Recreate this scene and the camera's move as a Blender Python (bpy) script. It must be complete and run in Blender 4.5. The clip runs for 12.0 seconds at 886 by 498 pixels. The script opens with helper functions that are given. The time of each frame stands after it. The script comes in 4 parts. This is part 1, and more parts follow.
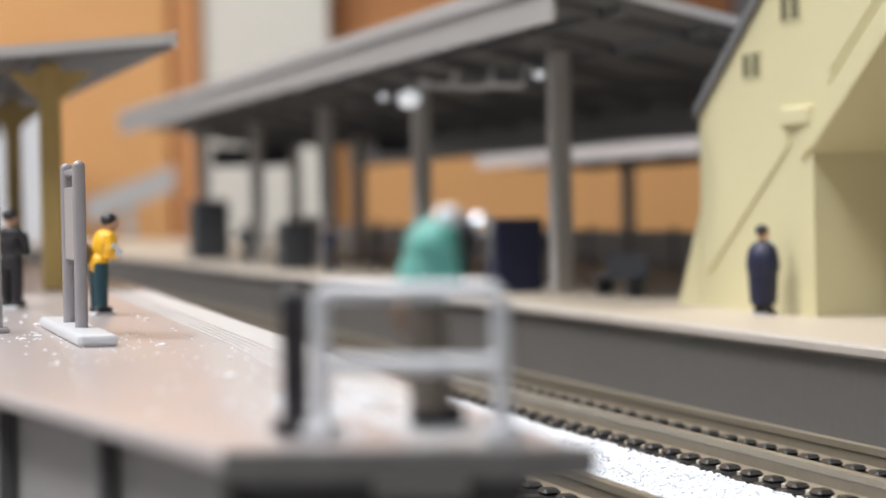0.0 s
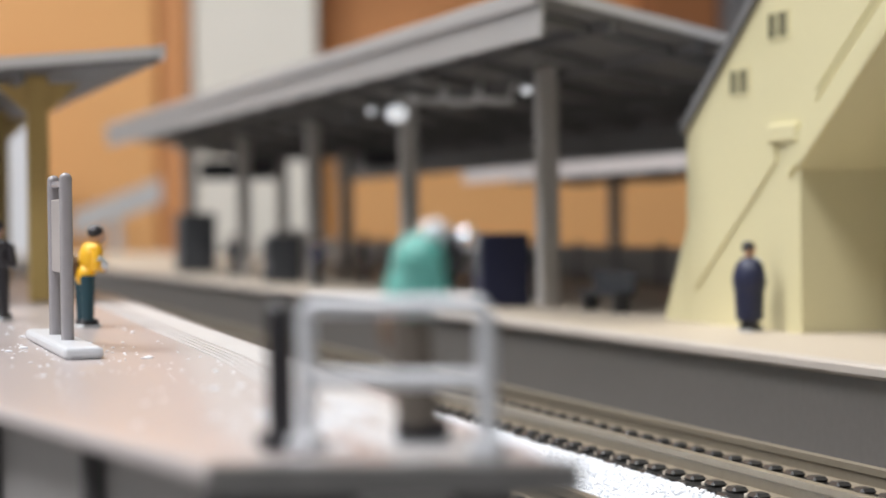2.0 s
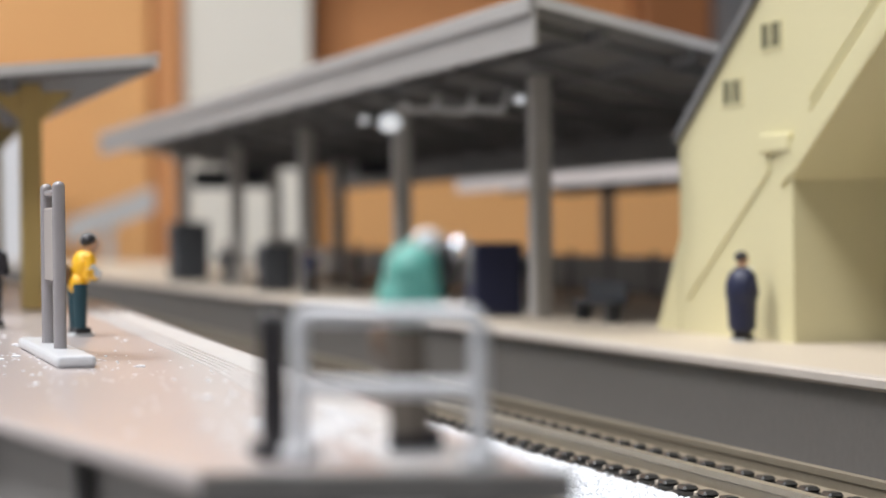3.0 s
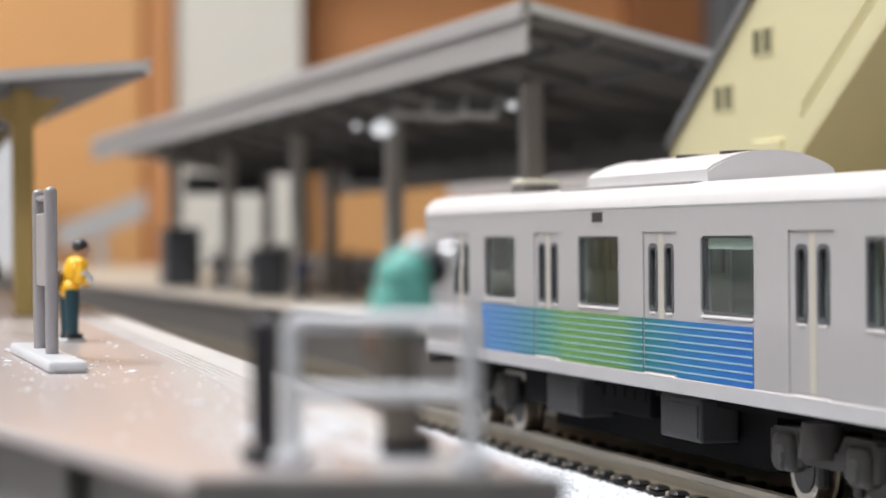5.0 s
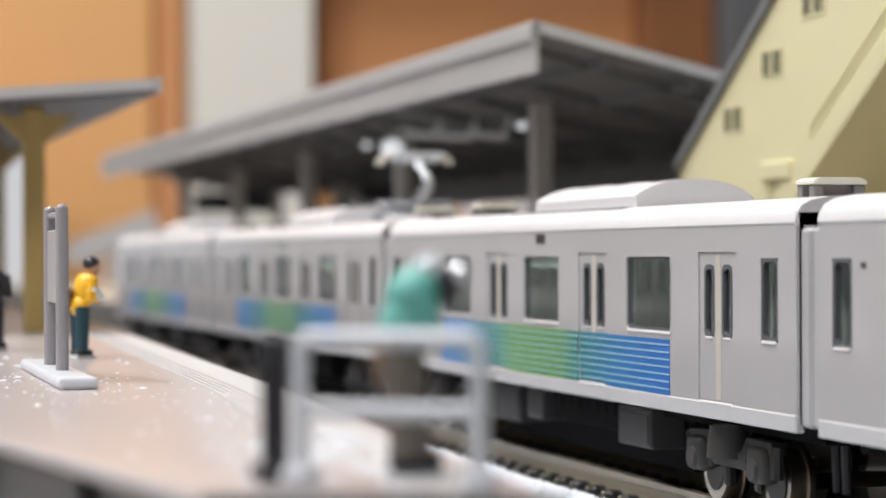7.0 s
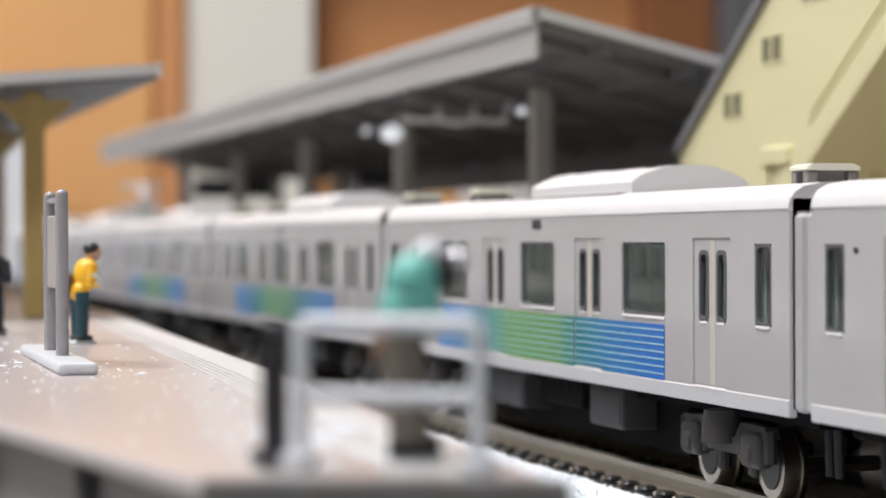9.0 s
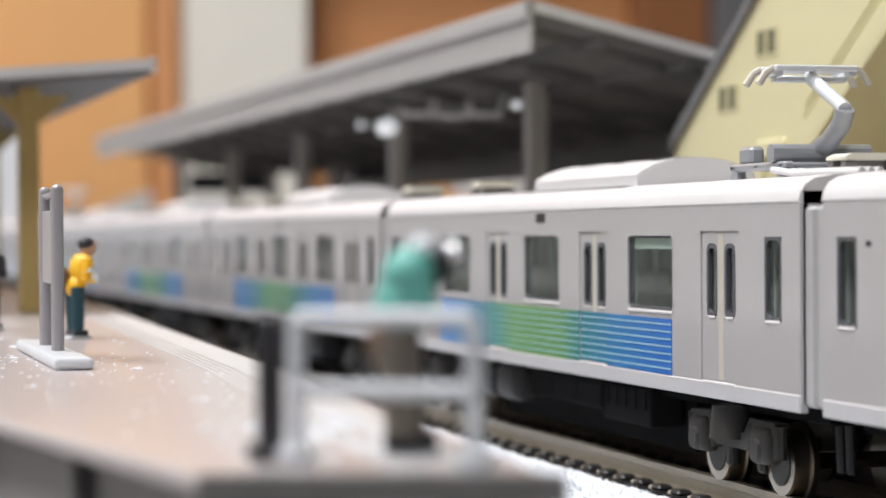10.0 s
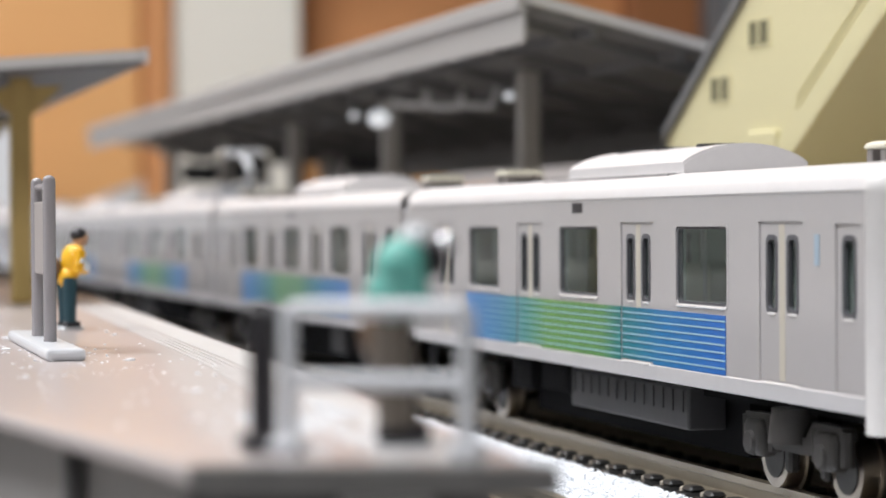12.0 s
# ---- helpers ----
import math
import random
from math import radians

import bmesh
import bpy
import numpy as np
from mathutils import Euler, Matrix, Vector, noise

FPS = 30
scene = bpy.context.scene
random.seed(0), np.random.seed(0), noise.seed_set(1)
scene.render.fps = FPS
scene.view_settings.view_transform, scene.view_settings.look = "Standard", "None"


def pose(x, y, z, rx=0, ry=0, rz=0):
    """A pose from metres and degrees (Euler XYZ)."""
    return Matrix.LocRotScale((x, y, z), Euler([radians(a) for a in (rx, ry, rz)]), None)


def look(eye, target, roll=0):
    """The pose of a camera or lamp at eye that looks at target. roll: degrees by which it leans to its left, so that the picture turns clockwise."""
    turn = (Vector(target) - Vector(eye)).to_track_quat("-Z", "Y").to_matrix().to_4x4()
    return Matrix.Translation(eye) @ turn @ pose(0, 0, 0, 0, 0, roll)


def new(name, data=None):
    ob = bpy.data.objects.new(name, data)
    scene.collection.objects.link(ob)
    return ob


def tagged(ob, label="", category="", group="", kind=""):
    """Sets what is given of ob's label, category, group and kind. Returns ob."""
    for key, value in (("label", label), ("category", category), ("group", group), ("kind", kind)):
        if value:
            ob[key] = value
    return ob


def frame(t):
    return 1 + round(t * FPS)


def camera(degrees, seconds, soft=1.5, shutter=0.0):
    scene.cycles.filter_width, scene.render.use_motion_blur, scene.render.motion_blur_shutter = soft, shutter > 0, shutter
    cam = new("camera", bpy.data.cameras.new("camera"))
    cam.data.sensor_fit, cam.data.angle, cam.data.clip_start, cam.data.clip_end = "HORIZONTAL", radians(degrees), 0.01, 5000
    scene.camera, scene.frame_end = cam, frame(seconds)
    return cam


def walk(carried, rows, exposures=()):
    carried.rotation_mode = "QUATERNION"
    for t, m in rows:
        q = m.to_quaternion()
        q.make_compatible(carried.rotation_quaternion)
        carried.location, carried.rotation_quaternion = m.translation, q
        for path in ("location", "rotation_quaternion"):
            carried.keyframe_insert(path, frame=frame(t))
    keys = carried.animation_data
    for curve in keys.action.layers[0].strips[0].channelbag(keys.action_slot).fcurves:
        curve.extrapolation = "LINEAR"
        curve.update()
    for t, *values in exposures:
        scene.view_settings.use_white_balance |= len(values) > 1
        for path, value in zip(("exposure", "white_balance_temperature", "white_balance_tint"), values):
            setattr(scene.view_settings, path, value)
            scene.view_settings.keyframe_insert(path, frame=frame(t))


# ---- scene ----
cam = camera(21.4, 12.0, soft=1.6)
# a phone lens very close to a small model: shallow depth of field
cam.data.dof.use_dof = True
cam.data.dof.focus_distance = 0.202
cam.data.dof.aperture_fstop = 42.0
CAM_Z = 0.0222
PATH = [
    (0, pose(0.00031, 0.00116, CAM_Z, 88.911, 1.101, -15.196)),
    (0.25, pose(0.00031, 0.00115, CAM_Z, 88.888, 1.081, -15.246)),
    (0.5, pose(0.00031, 0.00115, CAM_Z, 88.866, 1.060, -15.296)),
    (0.75, pose(0.00031, 0.00114, CAM_Z, 88.892, 1.000, -15.332)),
    (1, pose(0.00031, 0.00113, CAM_Z, 88.919, 0.940, -15.368)),
    (1.25, pose(0.00031, 0.00113, CAM_Z, 88.994, 0.881, -15.398)),
    (1.5, pose(0.00031, 0.00112, CAM_Z, 89.068, 0.823, -15.428)),
    (1.75, pose(0.00031, 0.00111, CAM_Z, 89.165, 0.784, -15.470)),
    (2, pose(0.00031, 0.00111, CAM_Z, 89.261, 0.745, -15.511)),
    (2.25, pose(0.00031, 0.00110, CAM_Z, 89.336, 0.692, -15.554)),
    (2.5, pose(0.00031, 0.00110, CAM_Z, 89.410, 0.638, -15.596)),
    (2.75, pose(0.00030, 0.00109, CAM_Z, 89.448, 0.625, -15.639)),
    (3, pose(0.00030, 0.00108, CAM_Z, 89.486, 0.612, -15.683)),
    (3.2, pose(0.00030, 0.00108, CAM_Z, 89.486, 0.612, -15.683)),
    (4.8, pose(0.00030, 0.00104, CAM_Z, 89.624, 0.557, -15.880)),
    (5, pose(0.00026, 0.00093, CAM_Z, 89.624, 0.557, -15.880)),
    (5.2, pose(0.00023, 0.00082, CAM_Z, 89.689, 0.551, -15.874)),
    (5.4, pose(0.00020, 0.00071, CAM_Z, 90.059, 0.516, -15.845)),
    (5.6, pose(0.00017, 0.00060, CAM_Z, 90.059, 0.516, -15.845)),
    (5.8, pose(0.00014, 0.00050, CAM_Z, 90.381, 0.439, -15.679)),
    (6, pose(0.00011, 0.00039, CAM_Z, 90.437, 0.426, -15.650)),
    (6.2, pose(0.00008, 0.00028, CAM_Z, 90.435, 0.409, -15.640)),
    (6.4, pose(0.00005, 0.00017, CAM_Z, 90.420, 0.315, -15.582)),
    (6.6, pose(0.00003, 0.00011, CAM_Z, 90.420, 0.315, -15.582)),
    (6.8, pose(0.00003, 0.00011, CAM_Z, 90.147, 0.224, -15.643)),
    (7, pose(0.00003, 0.00011, CAM_Z, 90.099, 0.207, -15.654)),
    (7.2, pose(0.00003, 0.00010, CAM_Z, 90.099, 0.207, -15.654)),
    (8.8, pose(0.00002, 0.00007, CAM_Z, 89.746, 0.192, -15.658)),
    (9, pose(0.00002, 0.00006, CAM_Z, 89.746, 0.192, -15.658)),
    (9.25, pose(0.00002, 0.00006, CAM_Z, 89.703, 0.233, -15.683)),
    (9.5, pose(0.00001, 0.00005, CAM_Z, 89.659, 0.275, -15.707)),
    (9.75, pose(0.00001, 0.00005, CAM_Z, 89.629, 0.314, -15.741)),
    (10, pose(0.00001, 0.00004, CAM_Z, 89.599, 0.353, -15.775)),
    (10.25, pose(0.00001, 0.00004, CAM_Z, 89.596, 0.346, -15.801)),
    (10.5, pose(0.00001, 0.00003, CAM_Z, 89.593, 0.339, -15.826)),
    (10.75, pose(0.00001, 0.00003, CAM_Z, 89.571, 0.365, -15.847)),
    (11, pose(0.00001, 0.00002, CAM_Z, 89.549, 0.392, -15.869)),
    (11.25, pose(0.00000, 0.00002, CAM_Z, 89.505, 0.386, -15.905)),
    (11.5, pose(0.00000, 0.00001, CAM_Z, 89.460, 0.380, -15.942)),
    (11.75, pose(0.00000, 0.00001, CAM_Z, 89.418, 0.365, -15.952)),
    (12, pose(0.00000, 0.00000, CAM_Z, 89.375, 0.350, -15.962)),
]
walk(cam, PATH, exposures=[(0.0, 0.1), (12.0, 0.1)])

# ---- world and light ----
world = bpy.data.worlds.new("room_air")
world.use_nodes = True
scene.world = world
world.node_tree.nodes["Background"].inputs[0].default_value = (0.95, 0.98, 1.0, 1)
world.node_tree.nodes["Background"].inputs[1].default_value = 0.02


def lamp(name, x, y, z, tx, ty, tz, size, watts, color):
    data = bpy.data.lights.new(name, "AREA")
    data.shape, data.size, data.energy, data.color = "DISK", size, watts, color
    ob = new(name, data)
    ob.matrix_world = look((x, y, z), (tx, ty, tz))
    return ob


# lamps added out of view, placed and powered to balance the brightness
lamp("added_pendant_light", -0.50, 0.46, 0.845, -0.50, 0.46, 0, 0.36, 7.6, (0.99, 1.0, 1.04))
lamp("added_ceiling_light", -0.15, 0.70, 1.60, -0.15, 0.70, 0, 0.55, 14.5, (0.99, 1.0, 1.04))
# second ceiling lamp, added behind the camera to lift camera-facing sides
lamp("added_ceiling_light", -0.55, -0.60, 1.60, -0.55, -0.60, 0, 0.55, 18.5, (0.99, 1.0, 1.04))

# ---- helpers of this scene: everything below is written in millimetres ----
MM = 0.001


def material(name, color, rough=0.5, metal=0.0, second=None, grain=900.0, amount=0.5, stain=120.0, bump=0.1, coat=0.0, spec=0.5, emit=0.0, glow=None):
    m = bpy.data.materials.new(name)
    m.use_nodes = True
    nt = m.node_tree
    n, l = nt.nodes, nt.links
    b = n["Principled BSDF"]
    b.inputs["Roughness"].default_value, b.inputs["Metallic"].default_value = rough, metal
    b.inputs["Specular IOR Level"].default_value = spec
    b.inputs["Coat Weight"].default_value = coat
    b.inputs["Coat Roughness"].default_value = 0.15
    second = second or tuple(c * 0.82 for c in color)
    tc = n.new("ShaderNodeTexCoord")
    fine, coarse = n.new("ShaderNodeTexNoise"), n.new("ShaderNodeTexNoise")
    fine.inputs["Scale"].default_value, coarse.inputs["Scale"].default_value = grain, stain
    fine.inputs["Detail"].default_value, coarse.inputs["Detail"].default_value = 3.0, 4.0
    l.new(tc.outputs["Object"], fine.inputs["Vector"])
    l.new(tc.outputs["Object"], coarse.inputs["Vector"])
    add = n.new("ShaderNodeMath")
    add.operation = "MULTIPLY_ADD"
    l.new(fine.outputs["Fac"], add.inputs[0])
    add.inputs[1].default_value = 0.5
    half = n.new("ShaderNodeMath")
    half.operation = "MULTIPLY"
    l.new(coarse.outputs["Fac"], half.inputs[0])
    half.inputs[1].default_value = 0.5
    l.new(half.outputs[0], add.inputs[2])
    ramp = n.new("ShaderNodeValToRGB")
    ramp.color_ramp.elements[0].position, ramp.color_ramp.elements[1].position = 0.5 - 0.25, 0.5 + 0.25
    mix = [c * (1 - amount) + s * amount for c, s in zip(color, second)]
    ramp.color_ramp.elements[0].color, ramp.color_ramp.elements[1].color = (*mix, 1), (*color, 1)
    l.new(add.outputs[0], ramp.inputs["Fac"])
    l.new(ramp.outputs["Color"], b.inputs["Base Color"])
    if bump:
        bp = n.new("ShaderNodeBump")
        bp.inputs["Strength"].default_value, bp.inputs["Distance"].default_value = bump, 0.0003
        l.new(fine.outputs["Fac"], bp.inputs["Height"])
        l.new(bp.outputs["Normal"], b.inputs["Normal"])
    if emit:
        b.inputs["Emission Color"].default_value = (*(glow or color), 1)
        b.inputs["Emission Strength"].default_value = emit
    return m


def band_material():
    """The printed band on the car side: blue to green to blue along the car, with pale pinstripes."""
    m = bpy.data.materials.new("printed_band")
    m.use_nodes = True
    n, l = m.node_tree.nodes, m.node_tree.links
    b = n["Principled BSDF"]
    b.inputs["Roughness"].default_value = 0.32
    tc, sep = n.new("ShaderNodeTexCoord"), n.new("ShaderNodeSeparateXYZ")
    l.new(tc.outputs["Object"], sep.inputs[0])
    along = n.new("ShaderNodeMapRange")
    l.new(sep.outputs["Y"], along.inputs["Value"])
    along.inputs["From Min"].default_value, along.inputs["From Max"].default_value = -0.1022, -0.0264
    ramp = n.new("ShaderNodeValToRGB")
    stops = [(0.0, (0.03, 0.15, 0.52)), (0.20, (0.03, 0.19, 0.42)), (0.34, (0.035, 0.21, 0.20)), (0.40, (0.13, 0.30, 0.10)), (0.62, (0.155, 0.34, 0.09)), (0.72, (0.05, 0.25, 0.21)), (0.84, (0.04, 0.19, 0.40)), (1.0, (0.04, 0.19, 0.58))]
    el = ramp.color_ramp.elements
    el[0].position, el[0].color = stops[0][0], (*stops[0][1], 1)
    el[1].position, el[1].color = stops[-1][0], (*stops[-1][1], 1)
    for p, c in stops[1:-1]:
        e = el.new(p)
        e.color = (*c, 1)
    l.new(along.outputs["Result"], ramp.inputs["Fac"])
    l.new(ramp.outputs["Color"], b.inputs["Base Color"])
    return m


M = {}


def mat(name, *a, **k):
    if name not in M:
        M[name] = material(name, *a, **k)
    return M[name]


WHITE_ROOF = mat("white_roof_plastic", (0.68, 0.66, 0.66), 0.38, second=(0.58, 0.565, 0.565), bump=0.03)
CAR_SIDE = mat("pearl_car_side", (0.49, 0.47, 0.47), 0.3, second=(0.45, 0.43, 0.43), coat=1.0, bump=0.01)
CAR_LOW = mat("silver_car_skirt", (0.56, 0.55, 0.56), 0.35, second=(0.46, 0.45, 0.46), coat=0.2, bump=0.02)
CAR_WHITE = mat("white_cab_mask", (0.82, 0.80, 0.79), 0.25, coat=0.4, bump=0.02)
DOOR_TAN = mat("door_edge_tan", (0.56, 0.52, 0.44), 0.4)
FRAME_GREY = mat("window_rubber_grey", (0.10, 0.10, 0.11), 0.45)
INTERIOR = mat("cream_interior_plastic", (0.80, 0.82, 0.74), 0.5)
SEAT_BLUE = mat("seat_plastic", (0.30, 0.38, 0.42), 0.6)
UNDER = mat("black_underframe", (0.007, 0.007, 0.008), 0.8, second=(0.012, 0.012, 0.012), spec=0.06)
BOX_GREY = mat("grey_equipment_plastic", (0.040, 0.039, 0.042), 0.5, second=(0.034, 0.033, 0.035), spec=0.3)
GANGWAY = mat("gangway_grey", (0.44, 0.43, 0.43), 0.5)
MAT_GREY = mat("walkway_grey", (0.24, 0.23, 0.23), 0.6)
PANTO_DARK = mat("pantograph_grey", (0.36, 0.37, 0.39), 0.35, metal=0.3)
BOGIE = mat("bogie_grey_plastic", (0.046, 0.042, 0.039), 0.5, second=(0.03, 0.028, 0.027), amount=0.9, spec=0.4)
WHEEL = mat("wheel_metal", (0.42, 0.37, 0.31), 0.28, metal=1.0)
PANTO = mat("pantograph_silver", (0.76, 0.78, 0.80), 0.35, metal=0.2)
VENT_CREAM = mat("vent_cream", (0.72, 0.69, 0.58), 0.45)
VENT_GREY = mat("vent_grey", (0.22, 0.20, 0.19), 0.5)
BAND = band_material()
STRIPE = mat("pale_pinstripe", (0.34, 0.54, 0.62), 0.35, bump=0.0)
RAIL = mat("rail_brown_metal", (0.33, 0.285, 0.215), 0.36, metal=0.35, second=(0.24, 0.20, 0.145), bump=0.1)
SLEEPER = mat("black_sleeper_plastic", (0.018, 0.018, 0.019), 0.38, second=(0.04, 0.038, 0.035))
CHAIR = mat("rail_chair_tan", (0.46, 0.41, 0.34), 0.45)
TRACKBED = mat("track_bed_olive", (0.085, 0.075, 0.058), 0.7, second=(0.035, 0.032, 0.027), amount=0.9, grain=1500, bump=0.6)
SNOW = mat("white_ballast", (0.88, 0.90, 0.93), 0.9, second=(0.82, 0.85, 0.89), grain=1600, bump=0.1, spec=0.1)
PLAT_TOP = mat("platform_pink_grey_plastic", (0.50, 0.44, 0.425), 0.28, second=(0.41, 0.38, 0.375), amount=0.8, stain=60, coat=0.35, bump=0.12, grain=2200)
PLAT_EDGE = mat("platform_edge_white", (0.58, 0.57, 0.56), 0.36, second=(0.47, 0.46, 0.45))
PLAT_SIDE = mat("platform_side_grey", (0.36, 0.345, 0.335), 0.5, second=(0.28, 0.27, 0.27), stain=40)
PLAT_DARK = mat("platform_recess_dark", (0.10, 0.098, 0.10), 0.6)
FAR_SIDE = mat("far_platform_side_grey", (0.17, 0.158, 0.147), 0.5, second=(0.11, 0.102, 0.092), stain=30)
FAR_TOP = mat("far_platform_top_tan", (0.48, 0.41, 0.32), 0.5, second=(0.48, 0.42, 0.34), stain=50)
CREAM = mat("cream_building_plastic", (0.68, 0.625, 0.38), 0.38, second=(0.62, 0.57, 0.345), stain=40, bump=0.04)
LOUVRE = mat("olive_louvre", (0.22, 0.205, 0.12), 0.5)
SLATE = mat("slate_roof_plastic", (0.15, 0.15, 0.155), 0.5)
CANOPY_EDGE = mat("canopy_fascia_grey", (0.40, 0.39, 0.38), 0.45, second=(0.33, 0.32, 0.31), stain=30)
# darker than the edge boards: the shade below the roof is in this grey
CANOPY_UNDER = mat("canopy_underside_shade_grey", (0.18, 0.178, 0.183), 0.45, second=(0.10, 0.10, 0.105))
LIT_EDGE = mat("lit_edge_grey", (0.62, 0.61, 0.60), 0.45)
PILLAR = mat("pillar_grey_plastic", (0.52, 0.50, 0.48), 0.45)
GOLD = mat("mustard_pillar_plastic", (0.48, 0.34, 0.12), 0.5)
SIGN_GREY = mat("grey_metal_paint", (0.34, 0.32, 0.33), 0.22, second=(0.30, 0.285, 0.295))
SIGN_FACE = mat("sign_face_paper", (0.40, 0.365, 0.35), 0.5)
FENCE_GREY = mat("fence_silver_plastic", (0.66, 0.68, 0.71), 0.28, second=(0.58, 0.60, 0.63))
BLACK = mat("black_plastic", (0.02, 0.018, 0.022), 0.4)
WOOD = mat("orange_wood_laminate", (0.86, 0.465, 0.19), 0.5, second=(0.81, 0.42, 0.165), stain=3, grain=30, bump=0)
WOOD_DARK = mat("brown_wood_laminate", (0.70, 0.325, 0.135), 0.5, second=(0.60, 0.27, 0.105), stain=3, grain=30, bump=0)
WALL = mat("cream_wall_paper", (0.89, 0.85, 0.76), 0.8, second=(0.87, 0.82, 0.73), stain=4, grain=60, bump=0)
DARK_WALL = mat("dark_back_wall", (0.05, 0.045, 0.045), 0.9, stain=6, grain=80)
PLASTER = mat("white_wall_paint", (0.62, 0.62, 0.61), 0.8, second=(0.58, 0.58, 0.57), stain=4, grain=60, bump=0)
TEAL = mat("teal_paint", (0.13, 0.42, 0.36), 0.5, second=(0.10, 0.34, 0.29), grain=1500)
BROWN = mat("brown_paint", (0.14, 0.085, 0.05), 0.55, grain=1500)
KHAKI = mat("khaki_grey_paint", (0.13, 0.11, 0.09), 0.55, grain=1500)
YELLOW = mat("yellow_paint", (0.86, 0.47, 0.015), 0.45, second=(0.75, 0.38, 0.01), grain=1500)
DENIM = mat("dark_teal_paint", (0.012, 0.055, 0.075), 0.5, grain=1500)
SKIN = mat("flesh_paint", (0.55, 0.33, 0.22), 0.5)
NAVY = mat("navy_paint", (0.012, 0.016, 0.05), 0.45, grain=1500)
GLINT_METAL = mat("polished_glint_metal", (0.96, 0.97, 1.0), 0.16, metal=0.8, second=(0.94, 0.95, 0.98), bump=0)
WHITE_GLOSS = mat("white_gloss_paint", (0.93, 0.95, 0.97), 0.12, bump=0, coat=1.0)
CLEAR = mat("milky_plastic", (0.70, 0.74, 0.76), 0.25)
PALE_FASCIA = mat("pale_pink_fascia", (0.70, 0.65, 0.63), 0.5)
NEAR_FASCIA = mat("white_pink_fascia", (0.86, 0.80, 0.78), 0.45)
WHITE_CARD = mat("white_card", (0.85, 0.85, 0.87), 0.7, stain=20, bump=0)
GREY_MACHINE = mat("dark_grey_machine", (0.06, 0.065, 0.075), 0.4)
# weak glow that stands in for glossy sparkles under the canopy
GLINT_WHITE = mat("canopy_glint_glow", (0.85, 0.88, 0.92), 0.2, emit=0.7, bump=0)
RIM_GREY = mat("dark_front_rim", (0.19, 0.185, 0.18), 0.4, second=(0.09, 0.09, 0.088), stain=80)
TABLE = mat("table_board", (0.10, 0.095, 0.09), 0.6, second=(0.07, 0.066, 0.06), stain=12, grain=200)


def add_box(bm, x0, x1, y0, y1, z0, z1, bevel=0.0, seg=1):
    made = bmesh.ops.create_cube(bm, size=1)
    vs = made["verts"]
    for v in vs:
        v.co = Vector((x0 + (v.co.x + 0.5) * (x1 - x0), y0 + (v.co.y + 0.5) * (y1 - y0), z0 + (v.co.z + 0.5) * (z1 - z0)))
    if bevel:
        es = list({e for v in vs for e in v.link_edges})
        bmesh.ops.bevel(bm, geom=es, offset=bevel, segments=seg, affect="EDGES", profile=0.5)
    return bm


def box(*a, **k):
    return add_box(bmesh.new(), *a, **k)


def add_rod(bm, p, q, r, seg=10, r2=None):
    p, q = Vector(p), Vector(q)
    m = Matrix.Translation((p + q) / 2) @ (q - p).to_track_quat("Z", "Y").to_matrix().to_4x4()
    bmesh.ops.create_cone(bm, cap_ends=True, segments=seg, radius1=r, radius2=r if r2 is None else r2, depth=(q - p).length, matrix=m)
    return bm


def rod(*a, **k):
    return add_rod(bmesh.new(), *a, **k)


def add_ball(bm, c, rx, ry, rz, turn=0.0, u=14, v=9):
    m = Matrix.Translation(c) @ Euler((radians(turn), 0, 0)).to_matrix().to_4x4() @ Matrix.Diagonal((rx, ry, rz, 1))
    return bmesh.ops.create_uvsphere(bm, u_segments=u, v_segments=v, radius=1, matrix=m)


def add_tube(bm, pts, r, seg=8):
    for a, b in zip(pts, pts[1:]):
        add_rod(bm, a, b, r, seg)
    for a in pts[1:-1]:
        add_ball(bm, a, r, r, r, u=seg, v=6)
    return bm


def add_prism(bm, outline, a0, a1, axis="z"):
    """A closed outline swept from a0 to a1. axis z: outline in x, y; y: outline in x, z; x: outline in y, z."""
    put = {"z": lambda p, a: (p[0], p[1], a), "y": lambda p, a: (p[0], a, p[1]), "x": lambda p, a: (a, p[0], p[1])}[axis]
    lo, hi = [bm.verts.new(put(p, a0)) for p in outline], [bm.verts.new(put(p, a1)) for p in outline]
    bm.faces.new(lo), bm.faces.new(hi[::-1])
    for i in range(len(lo)):
        j = (i + 1) % len(lo)
        bm.faces.new((lo[j], lo[i], hi[i], hi[j]))
    bmesh.ops.recalc_face_normals(bm, faces=bm.faces)
    return bm


def prism(*a, **k):
    return add_prism(bmesh.new(), *a, **k)


def mesh_of(name, bm, materials, smooth=False):
    bmesh.ops.transform(bm, matrix=Matrix.Scale(MM, 4), verts=bm.verts)
    me = bpy.data.meshes.new(name)
    bm.to_mesh(me)
    bm.free()
    for m in materials if isinstance(materials, (list, tuple)) else [materials]:
        me.materials.append(m)
    if smooth:
        me.shade_smooth()
        me.set_sharp_from_angle(angle=radians(38))
    return me


def part(name, bm, mt, parent, label="", smooth=False):
    ob = new(name, mesh_of(name, bm, mt, smooth))
    ob.parent = parent
    if name == "pane":
        ob.visible_shadow = False
    return tagged(ob, label=label)


def share(name, me, parent, x, y, z, rz=0.0):
    ob = new(name, me)
    ob.parent = parent
    ob.matrix_local = pose(x * MM, y * MM, z * MM, 0, 0, rz)
    return ob


